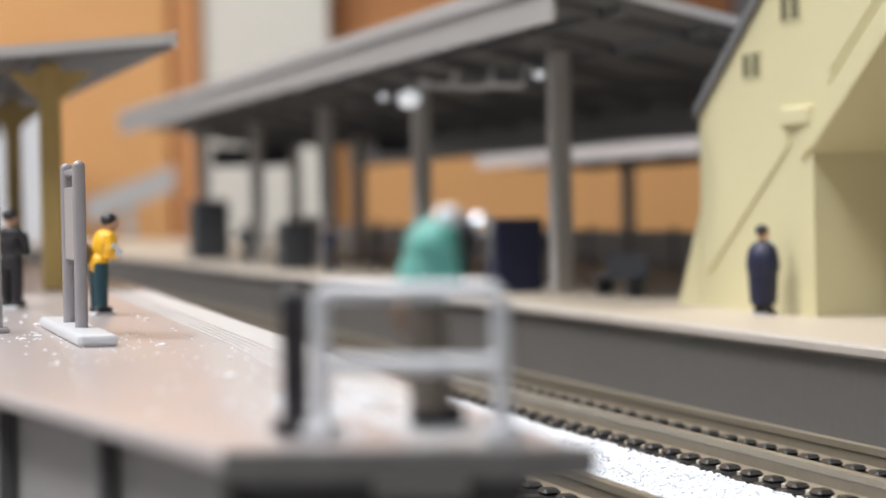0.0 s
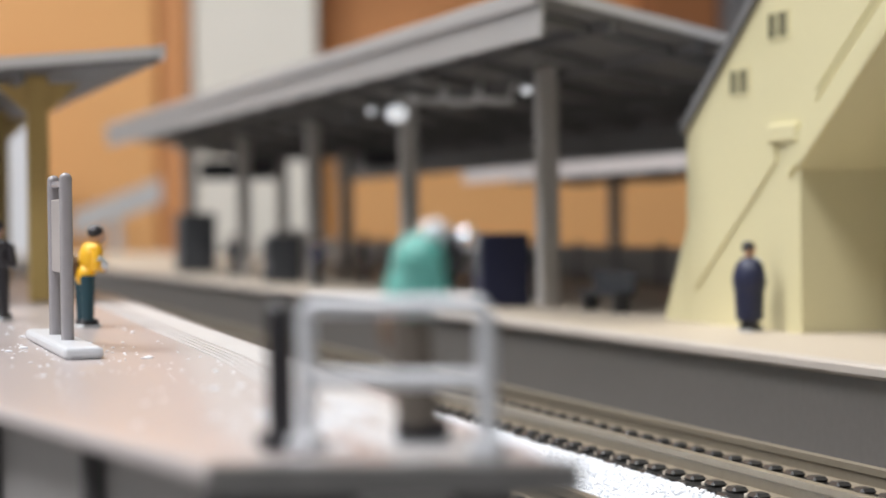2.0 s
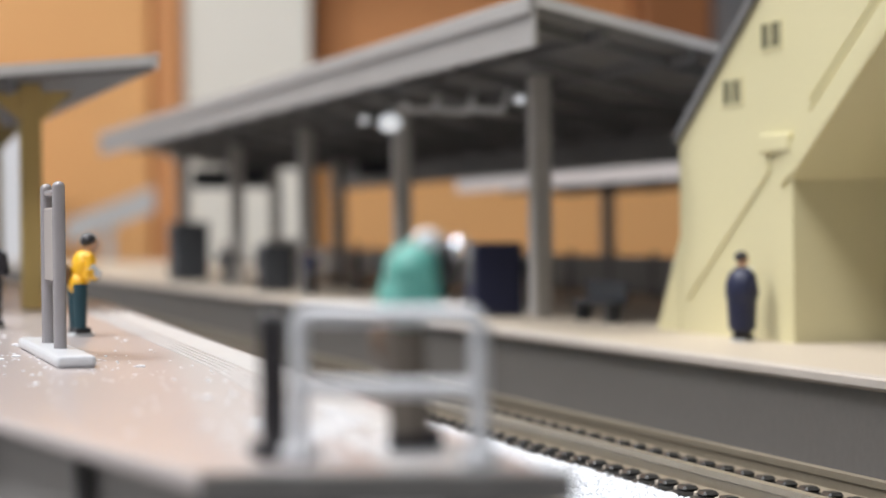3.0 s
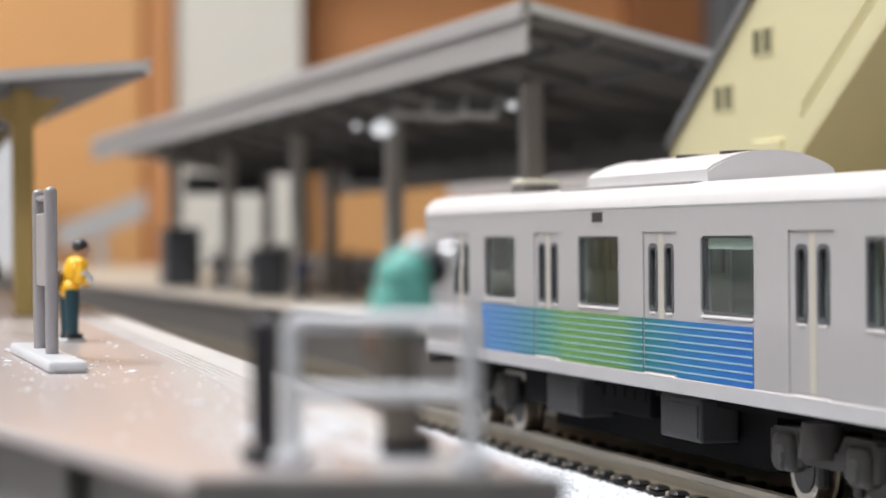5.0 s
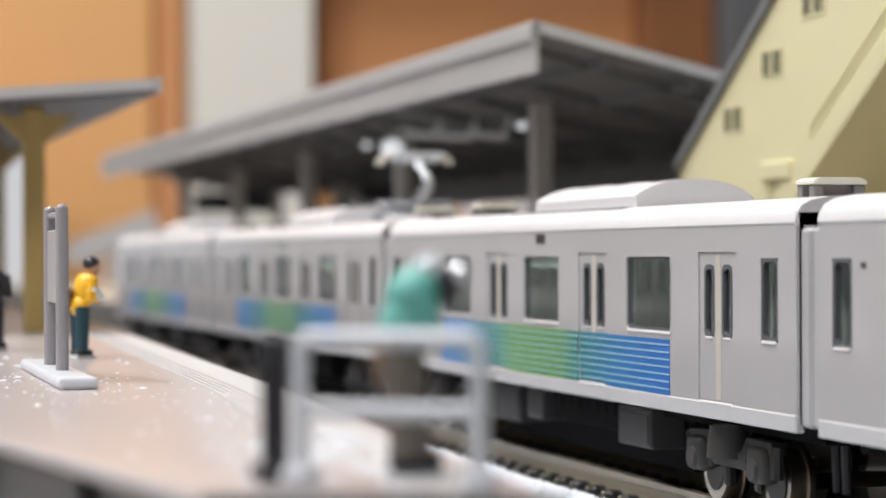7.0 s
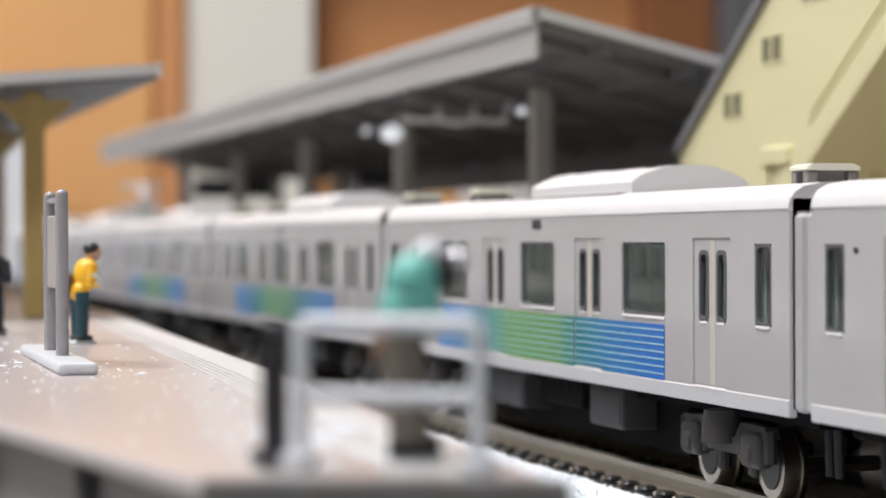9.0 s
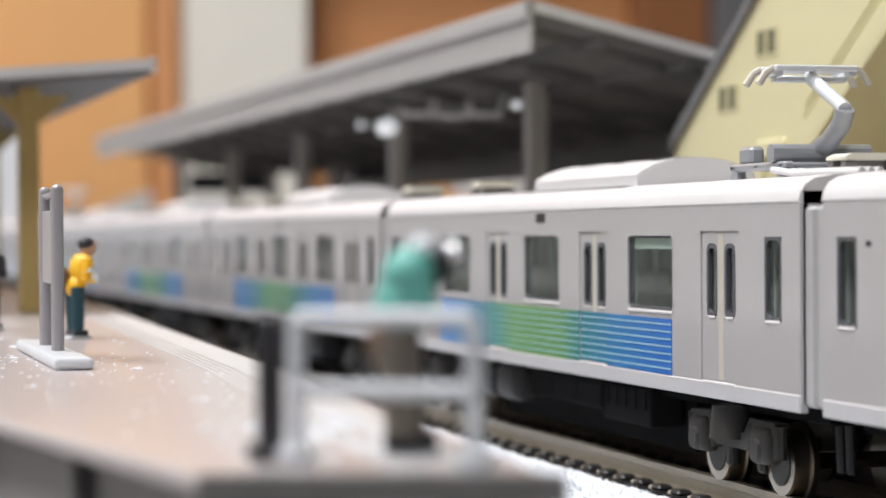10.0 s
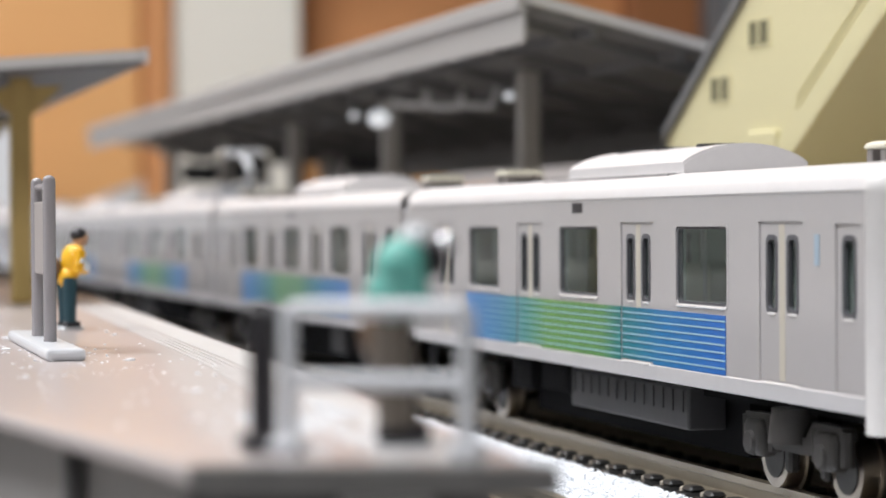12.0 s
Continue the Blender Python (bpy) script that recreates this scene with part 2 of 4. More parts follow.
def thing(name, label, category, x=0, y=0, z=0, rz=0, group="", kind=""):
    ob = new(name)
    ob.empty_display_size = 0.003
    ob.matrix_world = pose(x * MM, y * MM, z * MM, 0, 0, rz)
    return tagged(ob, label, category, group, kind)


def solid(name, bm, mt, label, category="", kind="", group="", smooth=False):
    return tagged(new(name, mesh_of(name, bm, mt, smooth)), label, category, group, kind)


def holes_panel(y0, y1, z0, z1, holes, x0, x1):
    """A wall in the plane x, between x0 and x1, with rectangular openings (ya, yb, za, zb)."""
    ys = sorted({y0, y1, *[v for h in holes for v in h[:2]]})
    zs = sorted({z0, z1, *[v for h in holes for v in h[2:]]})
    bm = bmesh.new()
    grid = {}

    def vert(x, y, z):
        k = (x, y, z)
        if k not in grid:
            grid[k] = bm.verts.new(k)
        return grid[k]

    full = {}
    for i in range(len(ys) - 1):
        for j in range(len(zs) - 1):
            cy, cz = (ys[i] + ys[i + 1]) / 2, (zs[j] + zs[j + 1]) / 2
            full[i, j] = not any(h[0] < cy < h[1] and h[2] < cz < h[3] for h in holes)
    for (i, j), solid_cell in full.items():
        if not solid_cell:
            continue
        a, b, c, d = ys[i], ys[i + 1], zs[j], zs[j + 1]
        for x in (x0, x1):
            bm.faces.new([vert(x, a, c), vert(x, b, c), vert(x, b, d), vert(x, a, d)])
        for di, dj, p, q in ((-1, 0, (a, c), (a, d)), (1, 0, (b, c), (b, d)), (0, -1, (a, c), (b, c)), (0, 1, (a, d), (b, d))):
            if not full.get((i + di, j + dj), False):
                bm.faces.new([vert(x0, *p), vert(x0, *q), vert(x1, *q), vert(x1, *p)])
    bmesh.ops.recalc_face_normals(bm, faces=bm.faces)
    return bm


def ring_panel(y0, y1, z0, z1, margin, r, x0, x1, seg=5):
    """A flat ring in the plane x: a rounded opening y0..y1, z0..z1 inside a rectangle that is margin larger."""
    def loop(a0, a1, b0, b1, rad):
        pts = []
        for cy, cz, start in ((a1 - rad, b1 - rad, 0), (a0 + rad, b1 - rad, 90), (a0 + rad, b0 + rad, 180), (a1 - rad, b0 + rad, 270)):
            for k in range(seg + 1):
                t = radians(start + 90 * k / seg)
                pts.append((cy + rad * math.cos(t), cz + rad * math.sin(t)))
        return pts

    bm = bmesh.new()
    inner, outer = loop(y0, y1, z0, z1, r), loop(y0 - margin, y1 + margin, z0 - margin, z1 + margin, r + margin * 0.6)
    n = len(inner)
    v = [[bm.verts.new((x, *p)) for p in lp] for x in (x0, x1) for lp in (inner, outer)]
    for i in range(n):
        j = (i + 1) % n
        for a, b in ((0, 1), (2, 3), (0, 2), (1, 3)):
            bm.faces.new((v[a][i], v[a][j], v[b][j], v[b][i]))
    bmesh.ops.recalc_face_normals(bm, faces=bm.faces)
    return bm

# ---- the room and the table ----
GROUND = -3.4
solid("floor", box(-1500, 2300, -2100, 2300, -790, -770), TABLE, "grey-brown room floor under the table", kind="structure")
solid("wall_north", box(-1500, 2300, 1750, 1850, -770, 1700), PLASTER, "white painted wall behind the layout", kind="structure")
# unseen wall kept nearly black so little light bounces onto front faces
solid("wall_south", box(-1500, 2300, -2100, -2000, -770, 1700), DARK_WALL, "unseen wall darkened to cut bounced light", kind="structure")
solid("wall_west", box(-1600, -1500, -2100, 1850, -770, 1700), PLASTER, "cream papered wall", kind="structure")
solid("wall_east", box(2300, 2400, -2100, 1850, -770, 1700), PLASTER, "cream papered wall", kind="structure")
solid("ceiling", box(-1600, 2400, -2100, 1850, 1700, 1760), mat("ceiling_white", (0.8, 0.8, 0.78), 0.8), "plain white ceiling", kind="structure")


# invented fixture around each added ceiling light, never in view
def added_ceiling_lamp(x, y):
    t = thing("added_ceiling_lamp", "unseen round white ceiling lamp added for light", "lamp", x, y, 1700, group="ceiling lamps")
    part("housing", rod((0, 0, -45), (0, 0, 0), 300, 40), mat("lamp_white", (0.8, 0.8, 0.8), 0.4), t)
    part("diffuser", rod((0, 0, -70), (0, 0, -46), 285, 40), mat("lamp_glow", (1, 0.97, 0.93), 0.5, emit=4.0), t, "glowing white diffuser of the added lamp")


added_ceiling_lamp(-150, 700)
added_ceiling_lamp(-550, -600)


# invented fixture around the added pendant light, never in view
def added_pendant_lamp(x, y):
    t = thing("added_pendant_lamp", "unseen white round pendant lamp on a cord, added for light", "lamp", x, y, 1700)
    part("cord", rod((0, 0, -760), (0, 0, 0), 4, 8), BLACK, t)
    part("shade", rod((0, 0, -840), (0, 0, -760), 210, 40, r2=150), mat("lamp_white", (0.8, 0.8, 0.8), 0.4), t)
    part("diffuser", rod((0, 0, -852), (0, 0, -841), 190, 40), mat("lamp_glow", (1, 0.97, 0.93), 0.5, emit=4.0), t, "glowing white diffuser of the added lamp")


added_pendant_lamp(-500, 460)

layout = thing("table", "grey-brown layout table with a flat board top", "table", 300, 0, -770)
part("board", box(-800, 1000, -1700, 1420, 741, 770 + GROUND, bevel=2), TABLE, layout)
for lx in (-740, 940):
    for ly in (-1600, 1300):
        part("leg", box(lx - 25, lx + 25, ly - 25, ly + 25, 0, 740, bevel=3), WOOD_DARK, layout)

# ---- wooden furniture behind the layout ----
BACK = 1500


def wardrobe():
    t = thing("cabinet", "tall orange-brown wood laminate cabinet with a darker edge strip", "cabinet", 0, BACK, -770)
    part("side_panel", box(-150, -130, 0, 240, 0, 1900), WOOD, t)
    part("door", box(-129, 226, -16, 0, 20, 1890, bevel=3), WOOD, t)
    part("side_panel", box(228, 246, -18, 240, 0, 1900, bevel=2), WOOD_DARK, t, "darker brown edge panel")
    part("top_panel", box(-129, 226, 0, 240, 1880, 1900), WOOD, t)


def bookcase():
    t = thing("open_shelf", "tall brown wooden shelf unit with an open front", "shelf", 0, BACK, -770)
    part("side_panel", box(247, 331, -10, 240, 0, 1900, bevel=2), WALL, t, "cream painted side panel")
    part("back_panel", box(332, 570, 40, 60, 0, 1900), WOOD_DARK, t)
    part("drawer_front", box(332, 622, 16, 34, 700, 868, bevel=2), WOOD, t, "orange laminate drawer front")
    part("divider", box(571, 623, 20, 100, 0, 1900, bevel=2), mat("deep_brown_laminate", (0.30, 0.12, 0.045), 0.5, stain=3, grain=30, bump=0), t, "dark brown upright")
    part("shelf", box(333, 569, -10, 38, 1020, 1040, bevel=2), WOOD_DARK, t)
    part("shelf", box(333, 569, -10, 38, 400, 420, bevel=2), WOOD_DARK, t)
    part("side_panel", box(624, 700, 0, 240, 0, 1900, bevel=2), SLATE, t, "slate grey side panel")


wardrobe()
bookcase()

# ---- ground, tracks ----
TRAIN_X = 86.1


def railway_track(xc, n0, n1, label):
    t = thing("railway_track", label, "track", xc, 0, GROUND)
    for side in (-1, 1):
        x = side * 4.9
        o = [(-1.0, 1.4), (1.0, 1.4), (0.3, 1.75), (0.3, 2.7), (0.5, 2.8), (0.5, 3.4), (-0.5, 3.4), (-0.5, 2.8), (-0.3, 2.7), (-0.3, 1.75)]
        part("rail", prism([(x + a, b) for a, b in o], -1600, 1380, "y"), RAIL, t, "brown metal rail")
    bed = [(-11, 0.02), (11, 0.02), (8.2, 0.75), (-8.2, 0.75)]
    part("track_bed", prism(bed, -1600, 1380, "y"), TRACKBED, t, "brown trackbed with fine grit")
    bm = box(-8.5, 8.5, -1.35, 1.35, 0.3, 1.4, bevel=0.3)
    for side in (-1, 1):
        for off in (-1.9, 1.9):
            add_box(bm, side * 4.9 + off - 0.8, side * 4.9 + off + 0.8, -1.05, 1.05, 1.3, 1.95, bevel=0.3)
    tie = mesh_of("sleeper", bm, SLEEPER)
    chair = mesh_of("chair", box(-0.75, 0.75, -0.42, 0.42, 0.8, 1.6, bevel=0.12), CHAIR)
    pitch = 4.9
    for i in range(n0, n1):
        share("sleeper", tie, t, 0, i * pitch, 0)
        for side in (-1, 1):
            share("chair", chair, t, side * 6.3, (i + 0.5) * pitch, 0)
    far = bmesh.new()
    for i in list(range(-320, n0)) + list(range(n1, 278)):
        add_box(far, -8.5, 8.5, i * pitch - 1.25, i * pitch + 1.25, 0.3, 1.4)
    tagged(part("sleeper_row", far, SLEEPER, t), kind="stuff")
    return t


railway_track(TRAIN_X, 26, 126, "brown model rails on glossy black plastic sleepers")
railway_track(56.2, 24, 84, "nearer brown model rails on black sleepers beside white ballast")


def white_ballast():
    """White gravel heaped between the tracks."""
    rng = random.Random(5)
    verts, faces = [], []
    base = [(-1, -1, 0), (1, -1, 0), (1, 1, 0), (-1, 1, 0), (0, 0, 1), (0, 0, -1)]
    tri = [(0, 1, 4), (1, 2, 4), (2, 3, 4), (3, 0, 4), (1, 0, 5), (2, 1, 5), (3, 2, 5), (0, 3, 5)]
    for _ in range(60000):
        y = rng.uniform(120, 420) if rng.random() < 0.8 else rng.uniform(420, 1000)
        x = rng.uniform(60.8, 77.6)
        r = rng.uniform(0.14, 0.3) * (1 if y < 420 else 2)
        h = 1.5 - 0.0075 * (x - 69) ** 2
        z = GROUND + h + rng.uniform(-0.4, 0.35)
        turn = Euler((rng.uniform(0, 3), rng.uniform(0, 3), rng.uniform(0, 3))).to_matrix()
        k = len(verts)
        for b in base:
            p = turn @ Vector([c * r * rng.uniform(0.65, 1.2) for c in b])
            verts.append(((x + p.x) * MM, (y + p.y) * MM, (z + p.z * 0.6) * MM))
        faces += [(a + k, b + k, c + k) for a, b, c in tri]
    me = bpy.data.meshes.new("white_ballast")
    me.from_pydata(verts, [], faces)
    me.materials.append(SNOW)
    tagged(new("white_ballast", me), "loose white ballast gravel between the tracks", "ballast", kind="stuff")
    solid("ballast_bed", prism([(60.2, GROUND + 0.01), (79, GROUND + 0.01), (78, GROUND + 0.9), (69, GROUND + 1.35), (61.5, GROUND + 0.9)], -1600, 1380, "y"), SNOW, "white ballast bank between the tracks", kind="structure")


white_ballast()

# ---- platforms ----
FAR_Z, NEAR_Z = 7.7, 11.4


def far_platform():
    t = tagged(new("platform_far"), "grey model platform with a tan top and pale lip", kind="structure")
    t.empty_display_size = 0.003
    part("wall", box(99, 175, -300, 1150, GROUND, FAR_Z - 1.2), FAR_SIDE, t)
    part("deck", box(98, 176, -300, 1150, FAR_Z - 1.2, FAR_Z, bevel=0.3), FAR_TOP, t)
    # lip in a dull cream, a little darker than the near edge strip
    part("lip", box(97.7, 100.2, -300, 1150, FAR_Z - 1.0, FAR_Z + 0.12, bevel=0.2), mat("dull_cream_lip", (0.50, 0.45, 0.40), 0.45, second=(0.40, 0.36, 0.32)), t, "dull cream edge strip")


def near_platform():
    t = tagged(new("platform_near"), "pinkish grey glossy model platform end with dark supports", kind="structure")
    t.empty_display_size = 0.003
    top = [(33.0, 98.2), (38.6, 184), (47.0, 351), (47.0, 900), (-60, 900), (-30, 400), (11.2, 145.3), (18.0, 103.5)]
    bm = prism(top, NEAR_Z - 1.1, NEAR_Z)
    es = [e for e in bm.edges if abs(e.verts[0].co.z - e.verts[1].co.z) < 1e-6]
    bmesh.ops.bevel(bm, geom=es, offset=0.3, segments=3, affect="EDGES", profile=0.5)
    part("deck", bm, PLAT_TOP, t, smooth=True)
    # strip added over the rim, so the deck's front edge comes out darker
    cap = [(33.3, 97.8), (17.7, 103.1), (18.0, 105.0), (33.4, 99.8)]
    part("front_rim_strip", prism(cap, NEAR_Z - 1.3, NEAR_Z + 0.05), RIM_GREY, t, "dark grey strip added over the front rim")
    inner = [(31.0, 100.8), (36.0, 184), (44.4, 351), (44.4, 890), (-56, 890), (-27, 402), (13.2, 147), (19.2, 106)]
    part("wall", prism(inner, GROUND, NEAR_Z - 1.1), PLAT_SIDE, t)
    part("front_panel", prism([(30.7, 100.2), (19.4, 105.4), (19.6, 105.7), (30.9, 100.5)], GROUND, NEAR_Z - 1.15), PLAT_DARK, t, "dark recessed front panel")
    part("plate", prism([(28.3, 101.1), (24.5, 102.85), (24.6, 103.1), (28.4, 101.35)], NEAR_Z - 2.25, NEAR_Z - 1.3), PLAT_EDGE, t, "small pale plate")
    for a in (-0.02, 0.52, 1.12):
        x, y = 18.8 + (13.0 - 18.8) * a, 107 + (146 - 107) * a
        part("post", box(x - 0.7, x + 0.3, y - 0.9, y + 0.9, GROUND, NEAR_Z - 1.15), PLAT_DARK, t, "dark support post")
    # white safety strip along the track side, and a ribbed tactile strip inside it
    for (xa, ya), (xb, yb) in zip(((31.6, 101.5), (37.8, 184), (46.2, 351)), ((37.8, 184), (46.2, 351), (46.2, 890))):
        part("edge_strip", prism([(xa, ya), (xb, yb), (xb - 3.0, yb), (xa - 3.0, ya)], NEAR_Z - 0.2, NEAR_Z + 0.06), PLAT_EDGE, t, "white edge strip")
        for k in range(4):
            o = 3.5 + k * 0.55
            part("tactile_rib", prism([(xa - o, ya), (xb - o, yb), (xb - o - 0.25, yb), (xa - o - 0.25, ya)], NEAR_Z - 0.2, NEAR_Z + 0.10), PLAT_EDGE, t)
    return t


def third_platform():
    t = tagged(new("platform_beyond"), "pale grey model platform beyond the second canopy", kind="structure")
    t.empty_display_size = 0.003
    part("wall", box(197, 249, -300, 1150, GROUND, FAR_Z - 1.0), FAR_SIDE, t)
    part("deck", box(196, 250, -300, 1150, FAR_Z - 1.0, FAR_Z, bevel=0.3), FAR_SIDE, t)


far_platform()
near_platform()
third_platform()


def canopy(label, x0, xm, x1, y0, y1, z0, zm, z1, thick, edge_mat, far_mat, pillars, pillar_mat, base_z, px_w, brackets=False):
    """A canopy with a fold at xm; its edges at x0 and x1 stand at z0 and z1."""
    t = thing("platform_canopy", label, "canopy", xm, y0, base_z)
    h = lambda z: z - base_z
    a, b, ln = x0 - xm, x1 - xm, y1 - y0
    at = lambda x: h(zm) + ((z0 - zm) * x / a if x < 0 else (z1 - zm) * x / b)

    def sheet(lo, hi, p, q, ina=0.0):
        return prism([(a + ina, at(a) - lo), (0, at(0) - lo), (b - ina, at(b) - lo), (b - ina, at(b) - hi), (0, at(0) - hi), (a + ina, at(a) - hi)], p, q, "y")

    part("roof", sheet(0.7, 0.0, 0, ln), edge_mat, t)
    # soffit, beams and purlins carry the roof's shade in their colour
    part("soffit", sheet(2.1, 0.9, 0.6, ln - 0.6, 0.7), CANOPY_UNDER, t, "underside with roof shade in its dark grey")
    # rear board of the thick canopy: extra depth added to fill a dark gap
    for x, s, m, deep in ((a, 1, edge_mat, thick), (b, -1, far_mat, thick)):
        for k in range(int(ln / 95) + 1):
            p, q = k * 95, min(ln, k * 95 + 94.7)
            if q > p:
                part("fascia", box(min(x, x + s * 0.65), max(x, x + s * 0.65), p, q, at(x) - (deep + 2.6 if thick > 6 and s < 0 else deep), at(x) + 0.15, bevel=0.12), m, t, "grey edge board")
                if thick > 6 and s > 0:
                    part("gutter", box(x - 0.7, x, p, q, at(x) - 2.6, at(x) - 0.1, bevel=0.3, seg=2), m, t, "rounded pale grey gutter")
    # paler than the roof: the light along this edge is put into the colour
    part("end_board", sheet(min(thick, 1.5), 0.05, -0.25, 0.5, 0.7), LIT_EDGE, t, "end board with caught light in its pale grey")
    for i in range(int(ln / 31) if thick > 4 else 0):
        y = 9 + i * 31
        for x in (a, b):
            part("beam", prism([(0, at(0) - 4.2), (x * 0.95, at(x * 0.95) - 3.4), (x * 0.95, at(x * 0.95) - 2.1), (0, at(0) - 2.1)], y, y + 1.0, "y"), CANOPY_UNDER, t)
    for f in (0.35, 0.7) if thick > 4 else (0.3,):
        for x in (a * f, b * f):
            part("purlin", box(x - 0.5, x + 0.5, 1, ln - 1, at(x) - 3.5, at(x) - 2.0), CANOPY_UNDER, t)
    for x, y in pillars:
        x -= xm
        part("pillar", box(x - px_w, x + px_w, y - y0 - px_w, y - y0 + px_w, 0, at(x) - 2.2, bevel=0.25), pillar_mat, t, "square post")
        if brackets:
            for s in (-1, 1):
                part("bracket", prism([(x + s * px_w, at(0) - 6.5), (x + s * (px_w + 4.5), at(0) - 2.4), (x + s * px_w, at(0) - 2.4)], y - y0 - 0.8, y - y0 + 0.8, "y"), pillar_mat, t, "mustard corner bracket")
    return t


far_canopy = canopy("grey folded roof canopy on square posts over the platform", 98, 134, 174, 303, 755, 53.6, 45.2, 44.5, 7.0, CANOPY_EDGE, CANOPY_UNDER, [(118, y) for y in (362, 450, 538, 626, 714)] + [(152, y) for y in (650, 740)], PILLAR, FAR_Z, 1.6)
canopy("pale canopy roof over the platform beyond", 198, 222, 246, 330, 690, 37.4, 35.4, 37.4, 4.4, PALE_FASCIA, PALE_FASCIA, [(222, y) for y in (420, 520, 620)], PILLAR, FAR_Z, 1.6)
canopy("grey canopy roof on mustard posts", -6, 22, 49.8, 320, 760, 46.3, 44.2, 46.3, 1.9, NEAR_FASCIA, NEAR_FASCIA, [(33.5, 332), (37.5, 440), (40, 560)], GOLD, NEAR_Z, 1.45, brackets=True)


def canopy_glints():
    """Glowing balls added for bright glints, and some white tubes, under the beams of the far canopy."""
    for x, y, z, r in ((113.4, 441, 42.7, 2.1), (109.5, 446, 43.4, 0.75), (116, 366, 43.0, 0.8)):
        bm = bmesh.new()
        add_ball(bm, (x - 134, y - 303, z - FAR_Z), r, r * 1.3, r * 0.8)
        part("ball_stem", rod((x - 134, y - 303, z - FAR_Z), (x - 134, y - 303, 47.2 - FAR_Z), 0.25, 6), CANOPY_UNDER, far_canopy)
        part("glint_ball", bm, GLINT_WHITE, far_canopy, "small glowing white ball for a glint", smooth=True)
    for x, y, z in ((113, 418, 44.2), (115, 402, 43.0), (117, 388, 42.6)):
        bm = bmesh.new()
        add_tube(bm, [(x - 137, y - 303, z - FAR_Z + 1.2), (x - 136, y - 303, z - FAR_Z), (x - 132, y - 303 - 3, z - FAR_Z - 0.3), (x - 131, y - 303 - 3, z - FAR_Z + 3.0)], 0.55)
        part("conduit", bm, WHITE_GLOSS, far_canopy, "white bent conduit", smooth=True)


canopy_glints()


def hanging_signs():
    """Dark boards hung on rods below the canopies."""
    for x, y, z, w, h in ((122, 655, 34, 22, 5.5), (140, 560, 35, 9, 4)):
        bm = box(x - 134 - w / 2, x - 134 + w / 2, y - 303 - 0.6, y - 303 + 0.6, z - FAR_Z, z - FAR_Z + h, bevel=0.15)
        for o in (-0.35, 0.35):
            add_rod(bm, (x - 134 + o * w, y - 303, z - FAR_Z + h - 0.2), (x - 134 + o * w, y - 303, 46.0 - FAR_Z - 2), 0.25, 6)
        part("hanging_sign", bm, GREY_MACHINE, far_canopy, "dark hanging board")


hanging_signs()


